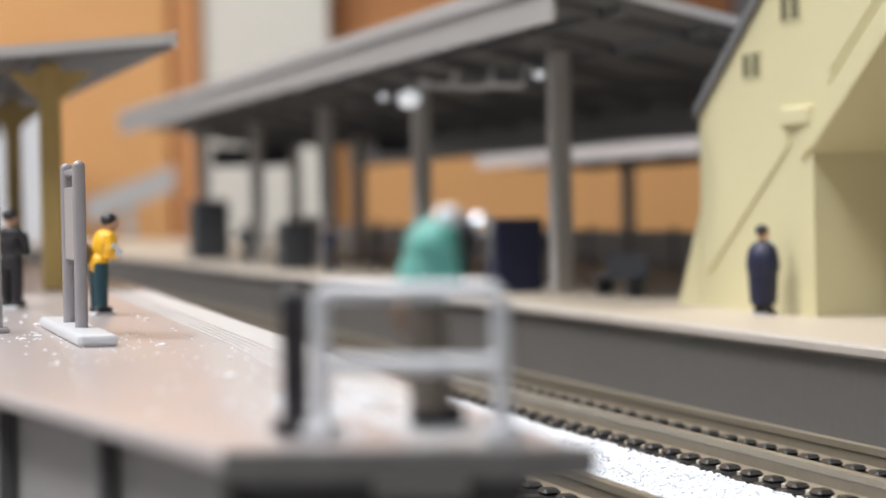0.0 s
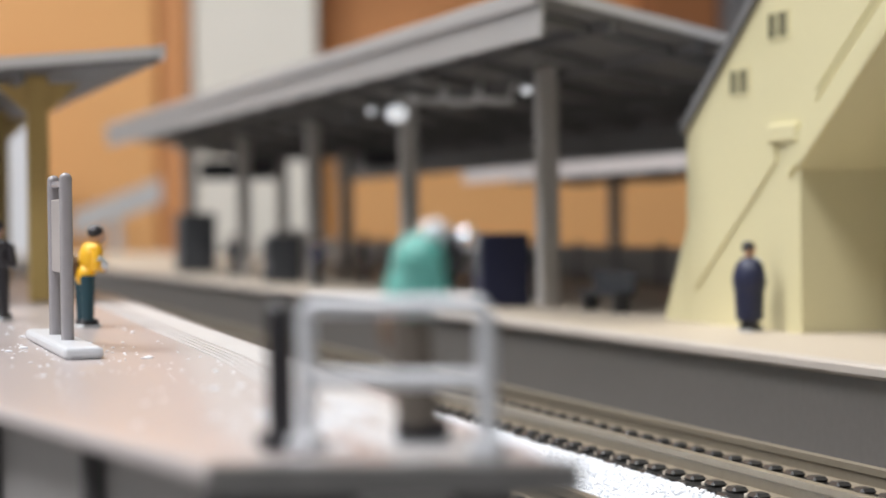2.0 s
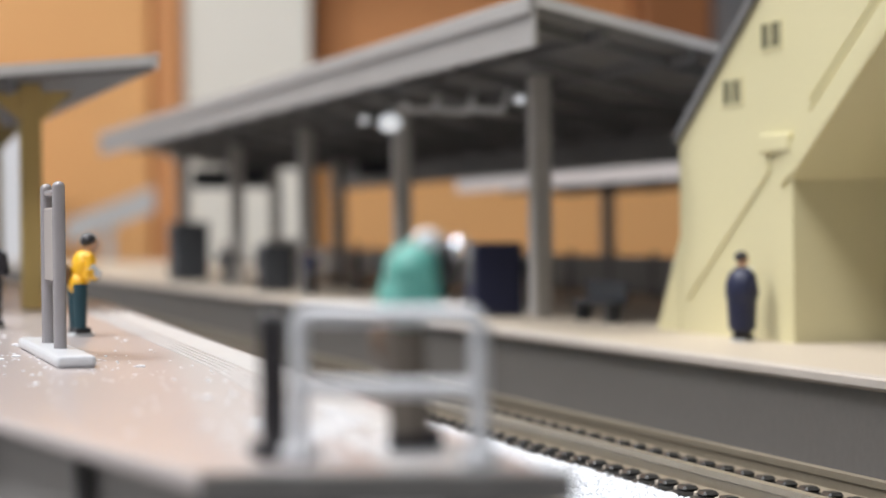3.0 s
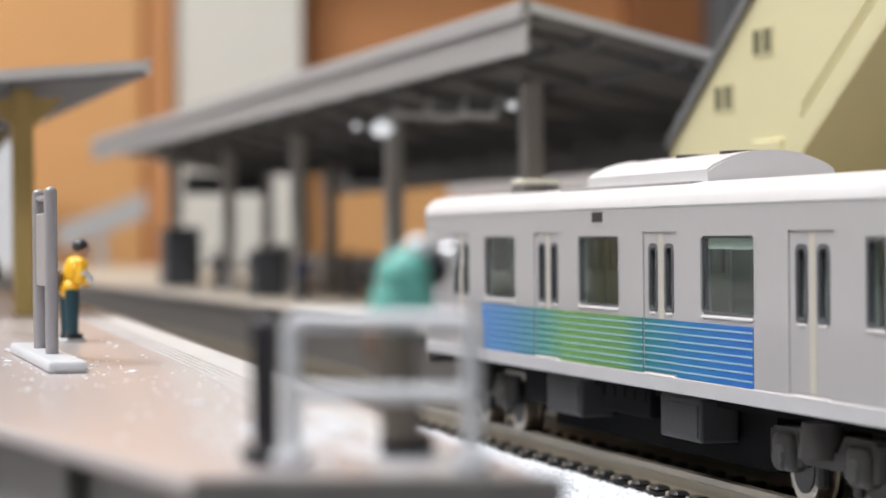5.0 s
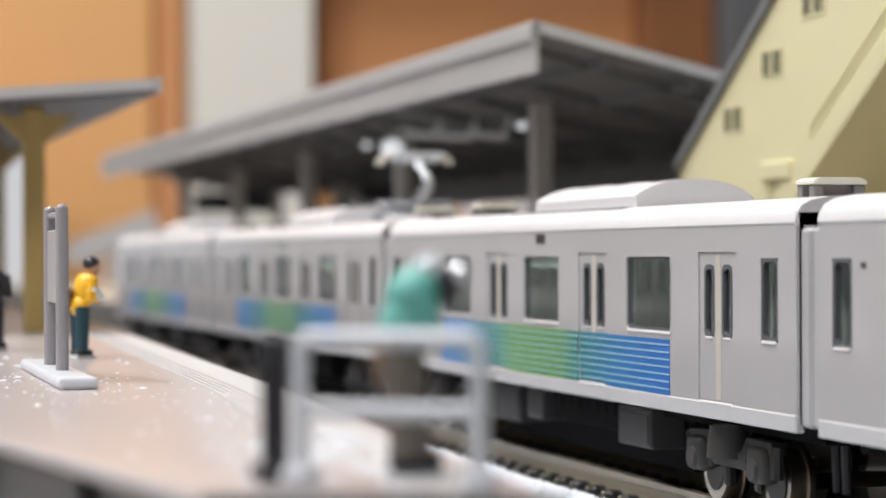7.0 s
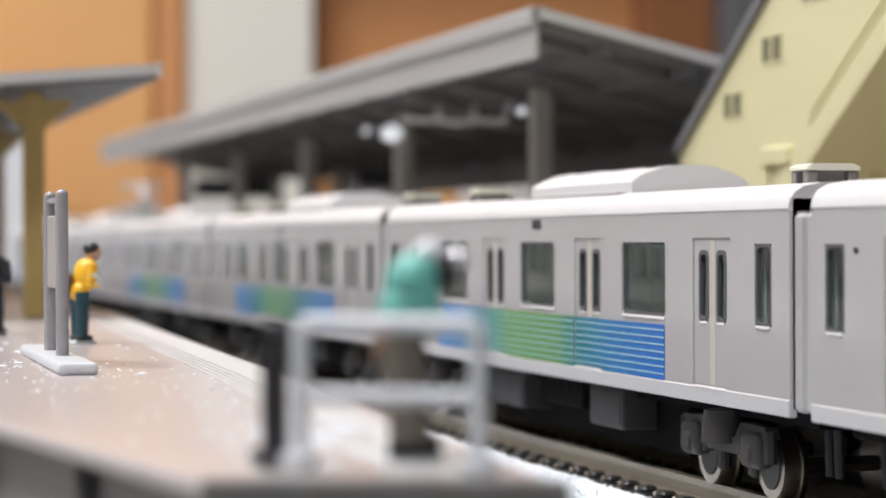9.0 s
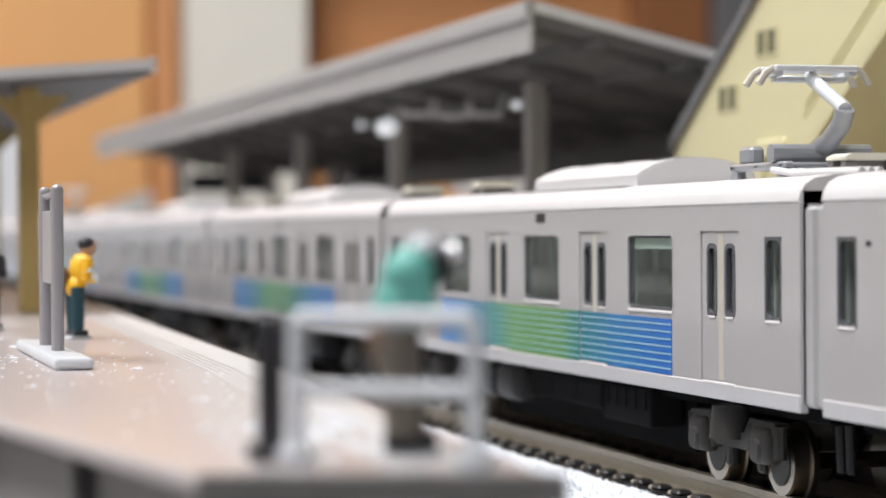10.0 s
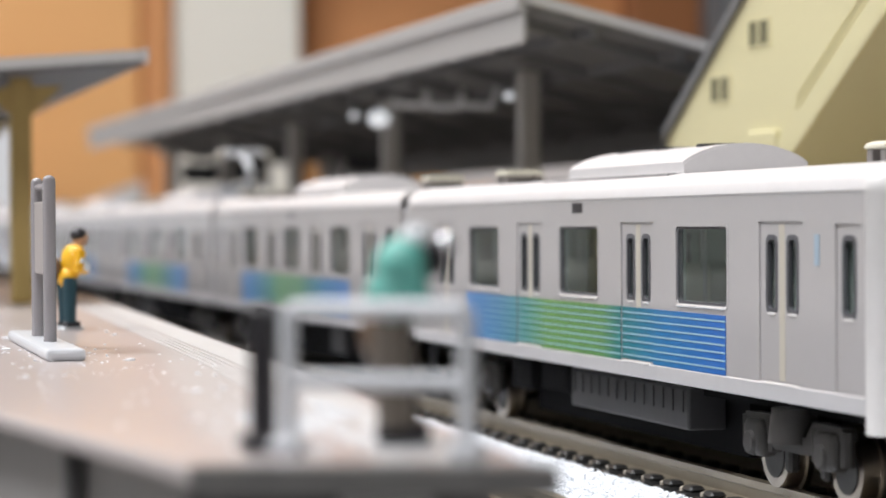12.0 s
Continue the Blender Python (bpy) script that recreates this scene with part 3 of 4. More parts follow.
def stair_building():
    t = thing("stair_building", "cream plastic covered stairway with slate roof and louvred windows", "stairway", 118, 280, FAR_Z)
    y = lambda v: v - 280
    b = FAR_Z
    top = lambda yy: 35.0 + 0.62 * (300.5 - yy) - b
    low = lambda yy: 27.6 + 0.60 * (263.2 - yy) - b
    side = [(300.5, 0), (300.5, top(300.5)), (150, top(150)), (150, low(150)), (263.2, low(263.2)), (263.2, 0)]
    side = [(y(a), z) for a, z in side]
    part("wall", prism(side, 0, 1.2, "x"), CREAM, t)
    part("wall", prism(side, 31.8, 33, "x"), CREAM, t)
    part("soffit", prism([(y(263.2), low(263.2)), (y(150), low(150)), (y(150), low(150) + 1.2), (y(263.2), low(263.2) + 1.2)], 1.2, 31.8, "x"), CREAM, t)
    part("end_wall", box(1.2, 31.8, y(263.2), y(264.4), 0, low(263.2)), CREAM, t)
    part("end_wall", box(1.2, 31.8, y(299.3), y(300.5), 0, top(300.5) - 1), CREAM, t)
    part("roof", prism([(y(301.5), top(301.5) - 0.2), (y(150), top(150) - 0.2), (y(150), top(150) + 1.5), (y(301.5), top(301.5) + 1.5)], 0.5, 33.6, "x"), SLATE, t, "slate grey sloping roof")
    part("stringer", prism([(y(266), low(266) + 0.9), (y(150), low(150) + 0.9), (y(150), low(150) + 4.3), (y(266), low(266) + 4.3)], -0.45, 0, "x"), CREAM, t, "raised cream band along the slope")
    part("stringer", prism([(y(297.5), low(297.5) + 5.2), (y(270), low(270) + 5.2), (y(270), low(270) + 9.4), (y(297.5), low(297.5) + 9.4)], -0.3, 0, "x"), CREAM, t, "raised cream band along the slope")
    part("stringer", prism([(y(263.0), low(263.0) + 0.05), (y(150), low(150) + 0.05), (y(150), low(150) + 0.75), (y(263.0), low(263.0) + 0.75)], -0.5, 0, "x"), CREAM, t, "raised cream band along the slope")
    for lo, hi, deep in ((4.9, 5.4, 0.35), (6.2, 6.6, 0.25)):
        part("stringer", prism([(y(258), low(258) + lo), (y(150), low(150) + lo), (y(150), low(150) + hi), (y(258), low(258) + hi)], -deep, 0, "x"), CREAM, t, "thin raised cream rib")
    part("bracket", box(-0.8, 0, y(262.8), y(271.5), 31.0 - b, 33.4 - b, bevel=0.38, seg=3), CREAM, t, "rounded cream bracket")
    part("verge", prism([(y(300.9), top(300.9) - 1.5), (y(150), top(150) - 1.5), (y(150), top(150) + 0.1), (y(300.9), top(300.9) + 0.1)], -0.7, 0.4, "x"), SLATE, t, "slate grey roof edge")
    part("fin", prism([(y(300.7), 0), (y(309.5), 0), (y(300.7), 13)], 0, 1.2, "x"), CREAM, t)
    for yy, zz in ((281.7, 39.3), (269.2, 45.6), (257.1, 52.1), (245.0, 58.5)):
        f = holes_panel(y(yy) - 3.3, y(yy) + 3.3, zz - b - 1.75, zz - b + 1.75, [(y(yy) + o - 1.3, y(yy) + o + 1.3, zz - b - 1.5, zz - b + 1.5) for o in (-1.6, 1.6)], -0.14, 0.0)
        w = part("window", f, CREAM, t)
        for o in (-1.6, 1.6):
            part("louvre", box(-0.08, 0.0, y(yy) + o - 1.3, y(yy) + o + 1.3, zz - b - 1.5, zz - b + 1.5), LOUVRE, w, "olive louvred pane")
            part("slat", box(-0.16, -0.08, y(yy) + o + 0.5, y(yy) + o + 1.1, zz - b - 1.45, zz - b + 1.45), mat("dark_olive", (0.07, 0.065, 0.035), 0.5), w)
    return t


stair_building()

# ---- the train ----
CAR_LEN, PITCH = 130.6, 132.7
Z_SILL, Z_GUTTER = 8.4, 24.7
HALF = 9.8
DOORS = (17.6, 49.4, 81.3, 113.2)
WINDOWS = ((27.2, 38.8), (59.0, 70.9), (90.8, 102.6))


LINING = mat("pale_green_lining", (0.50, 0.56, 0.52), 0.5)
def glass_material():
    """Thin tinted glazing: clear straight through, with a glossy surface."""
    m = bpy.data.materials.new("tinted_window_glass")
    m.use_nodes = True
    n, l = m.node_tree.nodes, m.node_tree.links
    n.remove(n["Principled BSDF"])
    clear, gloss, mix = n.new("ShaderNodeBsdfTransparent"), n.new("ShaderNodeBsdfGlossy"), n.new("ShaderNodeMixShader")
    edge, curve, level = n.new("ShaderNodeLayerWeight"), n.new("ShaderNodeMath"), n.new("ShaderNodeMath")
    clear.inputs["Color"].default_value = (0.86, 0.93, 0.91, 1)
    gloss.inputs["Roughness"].default_value = 0.06
    edge.inputs["Blend"].default_value = 0.5
    curve.operation, level.operation = "POWER", "MULTIPLY"
    curve.inputs[1].default_value, level.inputs[1].default_value = 3.0, 0.5
    l.new(edge.outputs["Facing"], curve.inputs[0])
    l.new(curve.outputs[0], level.inputs[0])
    l.new(level.outputs[0], mix.inputs[0])
    l.new(clear.outputs[0], mix.inputs[1])
    l.new(gloss.outputs[0], mix.inputs[2])
    l.new(mix.outputs[0], n["Material Output"].inputs["Surface"])
    return m


GLASS = glass_material()


# underfloor boxes of the four kinds of car: start, end, lower edge, half width, material, style
UNDERFLOOR = (
    ((36.0, 43.5, 4.0, 8.0, UNDER, "box"), (44.4, 55.4, 3.6, 8.3, BOX_GREY, "doors"), (58.0, 72.0, 4.6, 7.2, UNDER, "ribs"), (77.2, 87.0, 3.6, 8.3, BOX_GREY, "doors")),
    ((33.6, 41.6, 3.4, 8.2, BOX_GREY, "tank"), (43.0, 50.4, 3.4, 8.2, BOX_GREY, "tank"), (53.0, 76.0, 4.4, 7.0, UNDER, "doors"), (79.0, 92.0, 3.8, 8.0, UNDER, "ribs")),
    ((36.0, 52.6, 3.5, 8.3, BOX_GREY, "doors"), (54.2, 60.0, 4.2, 8.0, BOX_GREY, "box"), (63.0, 82.0, 4.6, 7.2, UNDER, "ribs"), (84.0, 93.0, 3.7, 8.2, BOX_GREY, "doors")),
    ((37.0, 44.0, 4.2, 7.8, UNDER, "box"), (46.0, 55.0, 4.6, 7.4, UNDER, "doors"), (58.3, 90.0, 3.7, 8.3, BOX_GREY, "ribs")),
)


def bogie(car, yc):
    for s in (-1, 1):
        bm = bmesh.new()
        beam = [(-9.6, 5.3), (-9.2, 6.3), (-4.0, 6.4), (-2.6, 5.0), (2.6, 5.0), (4.0, 6.4), (9.2, 6.3), (9.6, 5.3), (5.0, 4.9), (3.4, 3.6), (-3.4, 3.6), (-5.0, 4.9)]
        add_prism(bm, [(yc + a, z) for a, z in beam], s * 6.9 - 0.6, s * 6.9 + 0.6, "x")
        frame_part = part("bogie_frame", bm, BOGIE, car, "grey-brown bogie side frame")
        for o in (-6.8, 6.8):
            ab = box(s * 7.2 - 0.9, s * 7.2 + 0.9, yc + o - 1.9, yc + o + 1.9, 2.7, 5.9, bevel=0.7, seg=3)
            add_rod(ab, (s * 7.9, yc + o, 3.9), (s * 8.4, yc + o, 3.9), 1.15, 14, r2=0.9)
            for q in (-2.6, 2.6):
                add_rod(ab, (s * 7.1, yc + o + q, 3.3), (s * 7.1, yc + o + q, 6.0), 0.6, 8)
            part("axle_box", ab, BOGIE, frame_part, smooth=True)
        part("spring", rod((s * 7.3, yc, 4.4), (s * 7.3, yc, 7.2), 2.1, 18, r2=1.8), BOGIE, frame_part, "rounded air spring", smooth=True)
        for o in (-1.8, 1.8):
            part("brake_shoe", box(s * 5.9 - 0.5, s * 5.9 + 0.5, yc + o * 1.9 - 0.6, yc + o * 1.9 + 0.6, 1.6, 4.4, bevel=0.25), BOGIE, frame_part)
    for o in (-6.8, 6.8):
        w = bmesh.new()
        for s in (-1, 1):
            add_rod(w, (s * 4.4, yc + o, 2.85), (s * 5.9, yc + o, 2.85), 2.9, 26, r2=2.8)
            add_rod(w, (s * 3.9, yc + o, 2.85), (s * 4.4, yc + o, 2.85), 3.35, 26)
        add_rod(w, (-4, yc + o, 2.85), (4, yc + o, 2.85), 0.7, 8)
        ws = part("wheelset", w, WHEEL, car, "worn metal wheels on an axle", smooth=True)
        for s in (-1, 1):
            part("wheel_disc", rod((s * 5.85, yc + o, 2.85), (s * 6.0, yc + o, 2.85), 2.0, 18), BOGIE, ws, "dark wheel centre")


def pantograph(car, yc):
    base = bmesh.new()
    for x in (-3.9, 3.9):
        add_box(base, x - 0.5, x + 0.5, yc - 6, yc + 6, 27.4, 28.1, bevel=0.2)
    for y in (-5.2, 0, 5.2):
        add_box(base, -4.4, 4.4, yc + y - 0.45, yc + y + 0.45, 27.5, 28.0, bevel=0.15)
    base_part = part("pantograph_base", base, PANTO_DARK, car, "grey pantograph base frame")
    for x in (-3.9, 3.9):
        for y in (-5, 5):
            part("insulator", rod((x, yc + y, 26.2), (x, yc + y, 27.5), 0.85, 12, r2=0.6), PANTO_DARK, base_part)
    drum = rod((-4.6, yc - 3.6, 28.8), (4.6, yc - 3.6, 28.8), 0.8, 12)
    add_box(drum, -2.2, 2.2, yc - 3.4, yc + 2.6, 28.0, 29.4, bevel=0.35)
    for x in (-3.4, 3.4):
        add_box(drum, x - 0.7, x + 0.7, yc + 1.8, yc + 4.6, 28.0, 29.6, bevel=0.3)
    part("drive_box", drum, PANTO_DARK, base_part, "grey drive box and pivot")
    lower = bmesh.new()
    add_tube(lower, [(0, yc - 2.4, 28.9), (0, yc - 5.8, 29.9), (0, yc - 8.0, 31.2), (0, yc - 8.6, 32.4)], 0.85, 10)
    part("lower_arm", lower, PANTO_DARK, base_part, "grey curved lower arm", smooth=True)
    upper = bmesh.new()
    add_tube(upper, [(0, yc - 8.6, 32.4), (0, yc - 1.6, 35.5)], 0.6, 10)
    add_box(upper, -3.4, 3.4, yc - 2.0, yc - 0.9, 35.0, 35.6, bevel=0.15)
    part("upper_arm", upper, PANTO, base_part, "silver upper arm", smooth=True)
    head = bmesh.new()
    for y in (-2.6, 0.2):
        add_box(head, -3.9, 3.9, yc + y - 0.6, yc + y + 0.6, 35.9, 36.45, bevel=0.12)
    for x in (-3.4, 3.4):
        add_box(head, x - 0.3, x + 0.3, yc - 3.0, yc + 0.6, 35.5, 35.9)
    head_part = part("pantograph_head", head, PANTO, car, "silver contact strips")
    for y in (-2.6, 0.2):
        for x in (-1, 1):
            horn = bmesh.new()
            add_tube(horn, [(x * 3.8, yc + y, 36.2), (x * 4.5, yc + y, 35.8), (x * 5.2, yc + y, 34.8)], 0.34, 8)
            part("horn", horn, DOOR_TAN, head_part, "tan drooping horn", smooth=True)
    for x in (-2.7, -3.5, -4.3):
        pipe = bmesh.new()
        add_tube(pipe, [(x, yc - 3.5, 27.4), (x - 0.2, yc - 8.0, 27.0), (x - 0.6, yc - 13.0, 26.95), (x - 0.4, yc - 21.5, 26.85)], 0.32, 8)
        part("roof_pipe", pipe, WHITE_ROOF, base_part, "white roof pipe", smooth=True)


def roof_vent(car, v):
    """A cream capped ventilator on dark feet."""
    cap = prism([(-2.6, 0.0), (-2.6, 0.25), (-1.9, 0.62), (1.9, 0.62), (2.6, 0.25), (2.6, 0.0)], v - 1.9, v + 1.9, "y")
    bmesh.ops.translate(cap, vec=(0, 0, Z_GUTTER + 3.2), verts=cap.verts)
    bmesh.ops.bevel(cap, geom=list(cap.edges), offset=0.12, segments=2, affect="EDGES")
    vt = part("roof_vent", cap, VENT_CREAM, car, "cream roof ventilator", smooth=True)
    for x in (-1.9, 1.9):
        for o in (-1.2, 1.2):
            part("vent_foot", box(x - 0.5, x + 0.5, v + o - 0.5, v + o + 0.5, Z_GUTTER + 1.8, Z_GUTTER + 3.2, bevel=0.1), VENT_GREY, vt, "grey vent foot")
    part("vent_core", box(-1.4, 1.4, v - 1.0, v + 1.0, Z_GUTTER + 1.8, Z_GUTTER + 3.2), VENT_GREY, vt)


def train_car(index, cab, panto, seed):
    """A car whose front end stands at y 0 and which reaches back to -CAR_LEN. cab: '', 'front' or 'rear'."""
    rng = random.Random(seed)
    extra = {"front": ", rounded white cab front", "rear": ", white cab at rear"}.get(cab, "")
    extra += ", raised pantograph" if panto else ""
    car = thing("train_car", "pearl grey model train car, blue-green band" + extra, "train car", group="cars of the train")
    lo, hi = -CAR_LEN + 1.1, -1.0
    if cab == "front":
        hi = -3.2
    if cab == "rear":
        lo = -CAR_LEN + 2.5
    ends = []
    if cab != "front":
        ends.append((-6.8, -3.4))
    if cab != "rear":
        ends.append((-CAR_LEN + 4.6, -CAR_LEN + 8.0))
    crew = -CAR_LEN + 5.4 if cab == "rear" else None
    wz0, wz1 = Z_SILL + 6.5, Z_SILL + 13.6
    for s in (-1, 1):
        holes = [(-b, -a, wz0, wz1) for a, b in WINDOWS]
        holes += [(a, b, Z_SILL + 6.5, Z_SILL + 13.3) for a, b in ends]
        for d in DOORS:
            holes += [(-d - 4.2, -d + 4.2, Z_SILL + 1.1, Z_SILL + 13.8)]
        if crew:
            holes += [(crew - 2.1, crew + 2.1, Z_SILL + 1.1, Z_SILL + 13.6)]
        x0, x1 = (-HALF, -HALF + 0.7) if s < 0 else (HALF - 0.7, HALF)
        part("side_wall", holes_panel(lo, hi, Z_SILL + 0.95, Z_GUTTER - 0.4, holes, x0, x1), CAR_SIDE, car, "pearl grey side wall")
        out = -HALF if s < 0 else HALF
        sgn = -1 if s < 0 else 1
        part("sill", box(min(x0, out + sgn * 0.12), max(x1, out + sgn * 0.12), lo, hi, Z_SILL - 0.45, Z_SILL + 0.95, bevel=0.1), CAR_LOW, car, "silver lower skirt")
        for a, b in WINDOWS:
            w = part("window", ring_panel(-b + 0.2, -a - 0.2, wz0 + 0.2, wz1 - 0.2, 0.32, 0.5, *sorted((out - sgn * 0.25, out + sgn * 0.03))), CAR_SIDE, car, "rounded window surround")
            part("gasket", ring_panel(-b + 0.42, -a - 0.42, wz0 + 0.42, wz1 - 0.42, 0.4, 0.45, *sorted((out - sgn * 0.6, out - sgn * 0.12))), FRAME_GREY, w, "dark rubber gasket")
            part("pane", box(min(out - sgn * 0.35, out - sgn * 0.2), max(out - sgn * 0.35, out - sgn * 0.2), -b + 0.1, -a - 0.1, wz0 + 0.1, wz1 - 0.1), GLASS, w, "tinted green glass")
            part("ledge", box(*sorted((out - sgn * 0.05, out + sgn * 0.13)), -b + 0.4, -a - 0.4, wz0 - 0.1, wz0 + 0.14, bevel=0.05), CAR_WHITE, w, "pale window ledge")
            if rng.random() < (0.2 if s < 0 else 0.45):
                bl = rng.uniform(1.0, 2.2) if s < 0 else rng.uniform(2.0, 5.0)
                part("blind", box(min(out - sgn * 0.7, out - sgn * 0.6), max(out - sgn * 0.7, out - sgn * 0.6), -b + 0.4, -a - 0.4, wz1 - bl, wz1 - 0.2), INTERIOR, w, "pale roller blind")
        for a, b in ends:
            w = part("window", ring_panel(a + 0.35, b - 0.35, Z_SILL + 6.8, Z_SILL + 13.0, 0.4, 0.6, *sorted((out - sgn * 0.5, out - sgn * 0.02))), FRAME_GREY, car, "narrow dark framed window")
            part("pane", box(min(out - sgn * 0.35, out - sgn * 0.2), max(out - sgn * 0.35, out - sgn * 0.2), a + 0.1, b - 0.1, Z_SILL + 6.6, Z_SILL + 13.2), GLASS, w)
            part("ledge", box(*sorted((out - sgn * 0.05, out + sgn * 0.12)), a + 0.3, b - 0.3, Z_SILL + 6.35, Z_SILL + 6.6, bevel=0.05), CAR_WHITE, w, "pale window ledge")
        for d in [*[-v for v in DOORS], *([crew] if crew else [])]:
            half_w = 4.19 if d != crew else 2.05
            xi = out - sgn * 0.55
            panes = ((-3.0, -0.95), (0.95, 3.0)) if d != crew else ((-1.1, 1.1),)
            hs = [(d + a, d + b, Z_SILL + 6.6, Z_SILL + 12.6) for a, b in panes]
            xs = sorted((xi, out - sgn * 0.15))
            dr = part("door", holes_panel(d - half_w, d + half_w, Z_SILL + 1.12, Z_SILL + 13.78, hs, *xs), CAR_SIDE, car, "recessed sliding door")
            for a, b in panes:
                xs2 = sorted((out - sgn * 0.5, out - sgn * 0.1))
                part("door_window", ring_panel(d + a + 0.3, d + b - 0.3, Z_SILL + 6.85, Z_SILL + 12.35, 0.4, 0.5, *xs2), FRAME_GREY, dr, "dark narrow door window")
                xs3 = sorted((out - sgn * 0.42, out - sgn * 0.32))
                part("pane", box(*xs3, d + a, d + b, Z_SILL + 6.6, Z_SILL + 12.6), GLASS, dr)
                part("ledge", box(*sorted((out - sgn * 0.2, out - sgn * 0.04)), d + a + 0.3, d + b - 0.3, Z_SILL + 6.35, Z_SILL + 6.58, bevel=0.05), CAR_WHITE, dr, "pale window ledge")
            if d != crew:
                xs4 = sorted((out - sgn * 0.3, out - sgn * 0.125))
                part("door_seal", box(*xs4, d - 0.55, d + 0.55, Z_SILL + 1.2, Z_SILL + 13.6), DOOR_TAN, dr, "tan closing edges of the leaves")
                xs5 = sorted((out, out + sgn * 0.16))
                part("step", box(*xs5, d - 3.4, d + 3.4, Z_SILL + 0.78, Z_SILL + 1.04, bevel=0.06), CAR_WHITE, dr, "pale door step")
        lining = [(-b, -a, wz0, wz1) for a, b in WINDOWS] + [(a, b, Z_SILL + 6.5, Z_SILL + 13.3) for a, b in ends]
        for d in DOORS:
            lining += [(-d - 3.0, -d - 0.95, Z_SILL + 6.6, Z_SILL + 12.6), (-d + 0.95, -d + 3.0, Z_SILL + 6.6, Z_SILL + 12.6)]
        part("lining", holes_panel(lo + 0.8, hi - 0.8, Z_SILL + 2.3, Z_GUTTER - 1.3, lining, *sorted((out - sgn * 0.8, out - sgn * 1.05))), LINING, car, "pale inner lining")
        # printed band in three lengths, with pinstripes
        xb = sorted((out + sgn * 0.02, out + sgn * 0.07))
        segs, at = [], -102.2
        for d in sorted(-v for v in DOORS[1:3]):
            segs.append((at, d - 4.2))
            at = d + 4.2
        segs.append((at, -26.4))
        for a, b in segs:
            part("band", box(*xb, a, b, Z_SILL + 0.96, Z_SILL + 5.95), BAND, car, "blue and green printed band")
        for d in (-v for v in DOORS[1:3]):
            part("band", box(*sorted((out - sgn * 0.14, out - sgn * 0.09)), d - 4.17, d + 4.17, Z_SILL + 1.15, Z_SILL + 5.95), BAND, car, "blue and green printed band")
        for k in range(7):
            z = Z_SILL + 1.5 + k * 0.66
            bm = bmesh.new()
            for a, b in segs:
                add_box(bm, *sorted((out + sgn * 0.07, out + sgn * 0.10)), a, b, z - 0.07, z + 0.07)
            for d in (-v for v in DOORS[1:3]):
                add_box(bm, *sorted((out - sgn * 0.09, out - sgn * 0.06)), d - 4.17, d + 4.17, z - 0.07, z + 0.07)
            part("pinstripe", bm, STRIPE, car, "pale blue pinstripe")
        if cab == "rear":
            part("marking", box(*sorted((out + sgn * 0.01, out + sgn * 0.05)), -120.4, -119.5, Z_SILL + 10.4, Z_SILL + 12.8), mat("pale_blue_print", (0.36, 0.46, 0.55), 0.4), car, "small pale blue marking")
        part("marking", box(*sorted((out + sgn * 0.01, out + sgn * 0.05)), -9.2, -8.4, Z_SILL + 12.6, Z_SILL + 13.0), BOX_GREY, car, "tiny grey marking")
        part("destination_sign", box(*sorted((out - sgn * 0.2, out + sgn * 0.08)), -66.3, -63.4, Z_GUTTER - 1.55, Z_GUTTER - 0.55, bevel=0.06), BLACK, car, "black destination display")
    # roof
    prof = [(-HALF, Z_GUTTER - 0.4), (-HALF - 0.1, Z_GUTTER - 0.2), (-HALF + 0.05, Z_GUTTER + 0.5), (-HALF + 0.5, Z_GUTTER + 1.15), (-HALF + 1.3, Z_GUTTER + 1.6), (-6.8, Z_GUTTER + 1.9), (-3.5, Z_GUTTER + 2.02), (0, Z_GUTTER + 2.05)]
    prof += [(-x, z) for x, z in prof[-2::-1]]
    part("roof", prism(prof, lo, hi, "y"), WHITE_ROOF, car, "white rounded roof", smooth=True)
    ac = bmesh.new()
    z0 = Z_GUTTER + 1.7
    half = [(-6.2, z0), (-6.2, z0 + 1.3), (-5.6, z0 + 1.75), (-4.4, z0 + 2.3), (-2.9, z0 + 2.75), (-1.5, z0 + 2.97), (0, z0 + 3.04)]
    add_prism(ac, half + [(-x, z) for x, z in half[-2::-1]], -84.0, -51.8, "y")
    bmesh.ops.bevel(ac, geom=[e for e in ac.edges if abs(e.verts[0].co.y - e.verts[1].co.y) < 1e-5 and e.verts[0].co.z > z0 + 0.1], offset=0.22, segments=2, affect="EDGES")
    unit = part("air_conditioner", ac, WHITE_ROOF, car, "white arched roof air conditioner", smooth=True)
    for k in range(3):
        part("grille", rod((0, -57 - 10.8 * k, z0 + 2.85), (0, -57 - 10.8 * k, z0 + 3.1), 2.6, 24), BOX_GREY, unit, "round grey fan grille")
    for x0, x1 in ((-8.0, -6.5), (6.5, 8.0)):
        part("roof_mat", box(x0, x1, -84.5, -48.6, Z_GUTTER + 1.3, Z_GUTTER + 1.95, bevel=0.1), MAT_GREY, car, "grey walkway strip beside the air conditioner")
    for v in (-4.5 if index == 6 else -16.0, -120.5 if panto else -115.0):
        roof_vent(car, v)
    # ends
    if cab != "front":
        part("end_wall", box(-HALF + 0.1, HALF - 0.1, hi - 0.7, hi, Z_SILL, Z_GUTTER + 0.8, bevel=0.2), CAR_SIDE, car)
        part("gangway", box(-9.45, 9.45, hi, hi + 1.9, Z_SILL, Z_GUTTER - 0.6, bevel=0.3), GANGWAY, car, "grey gangway bellows")
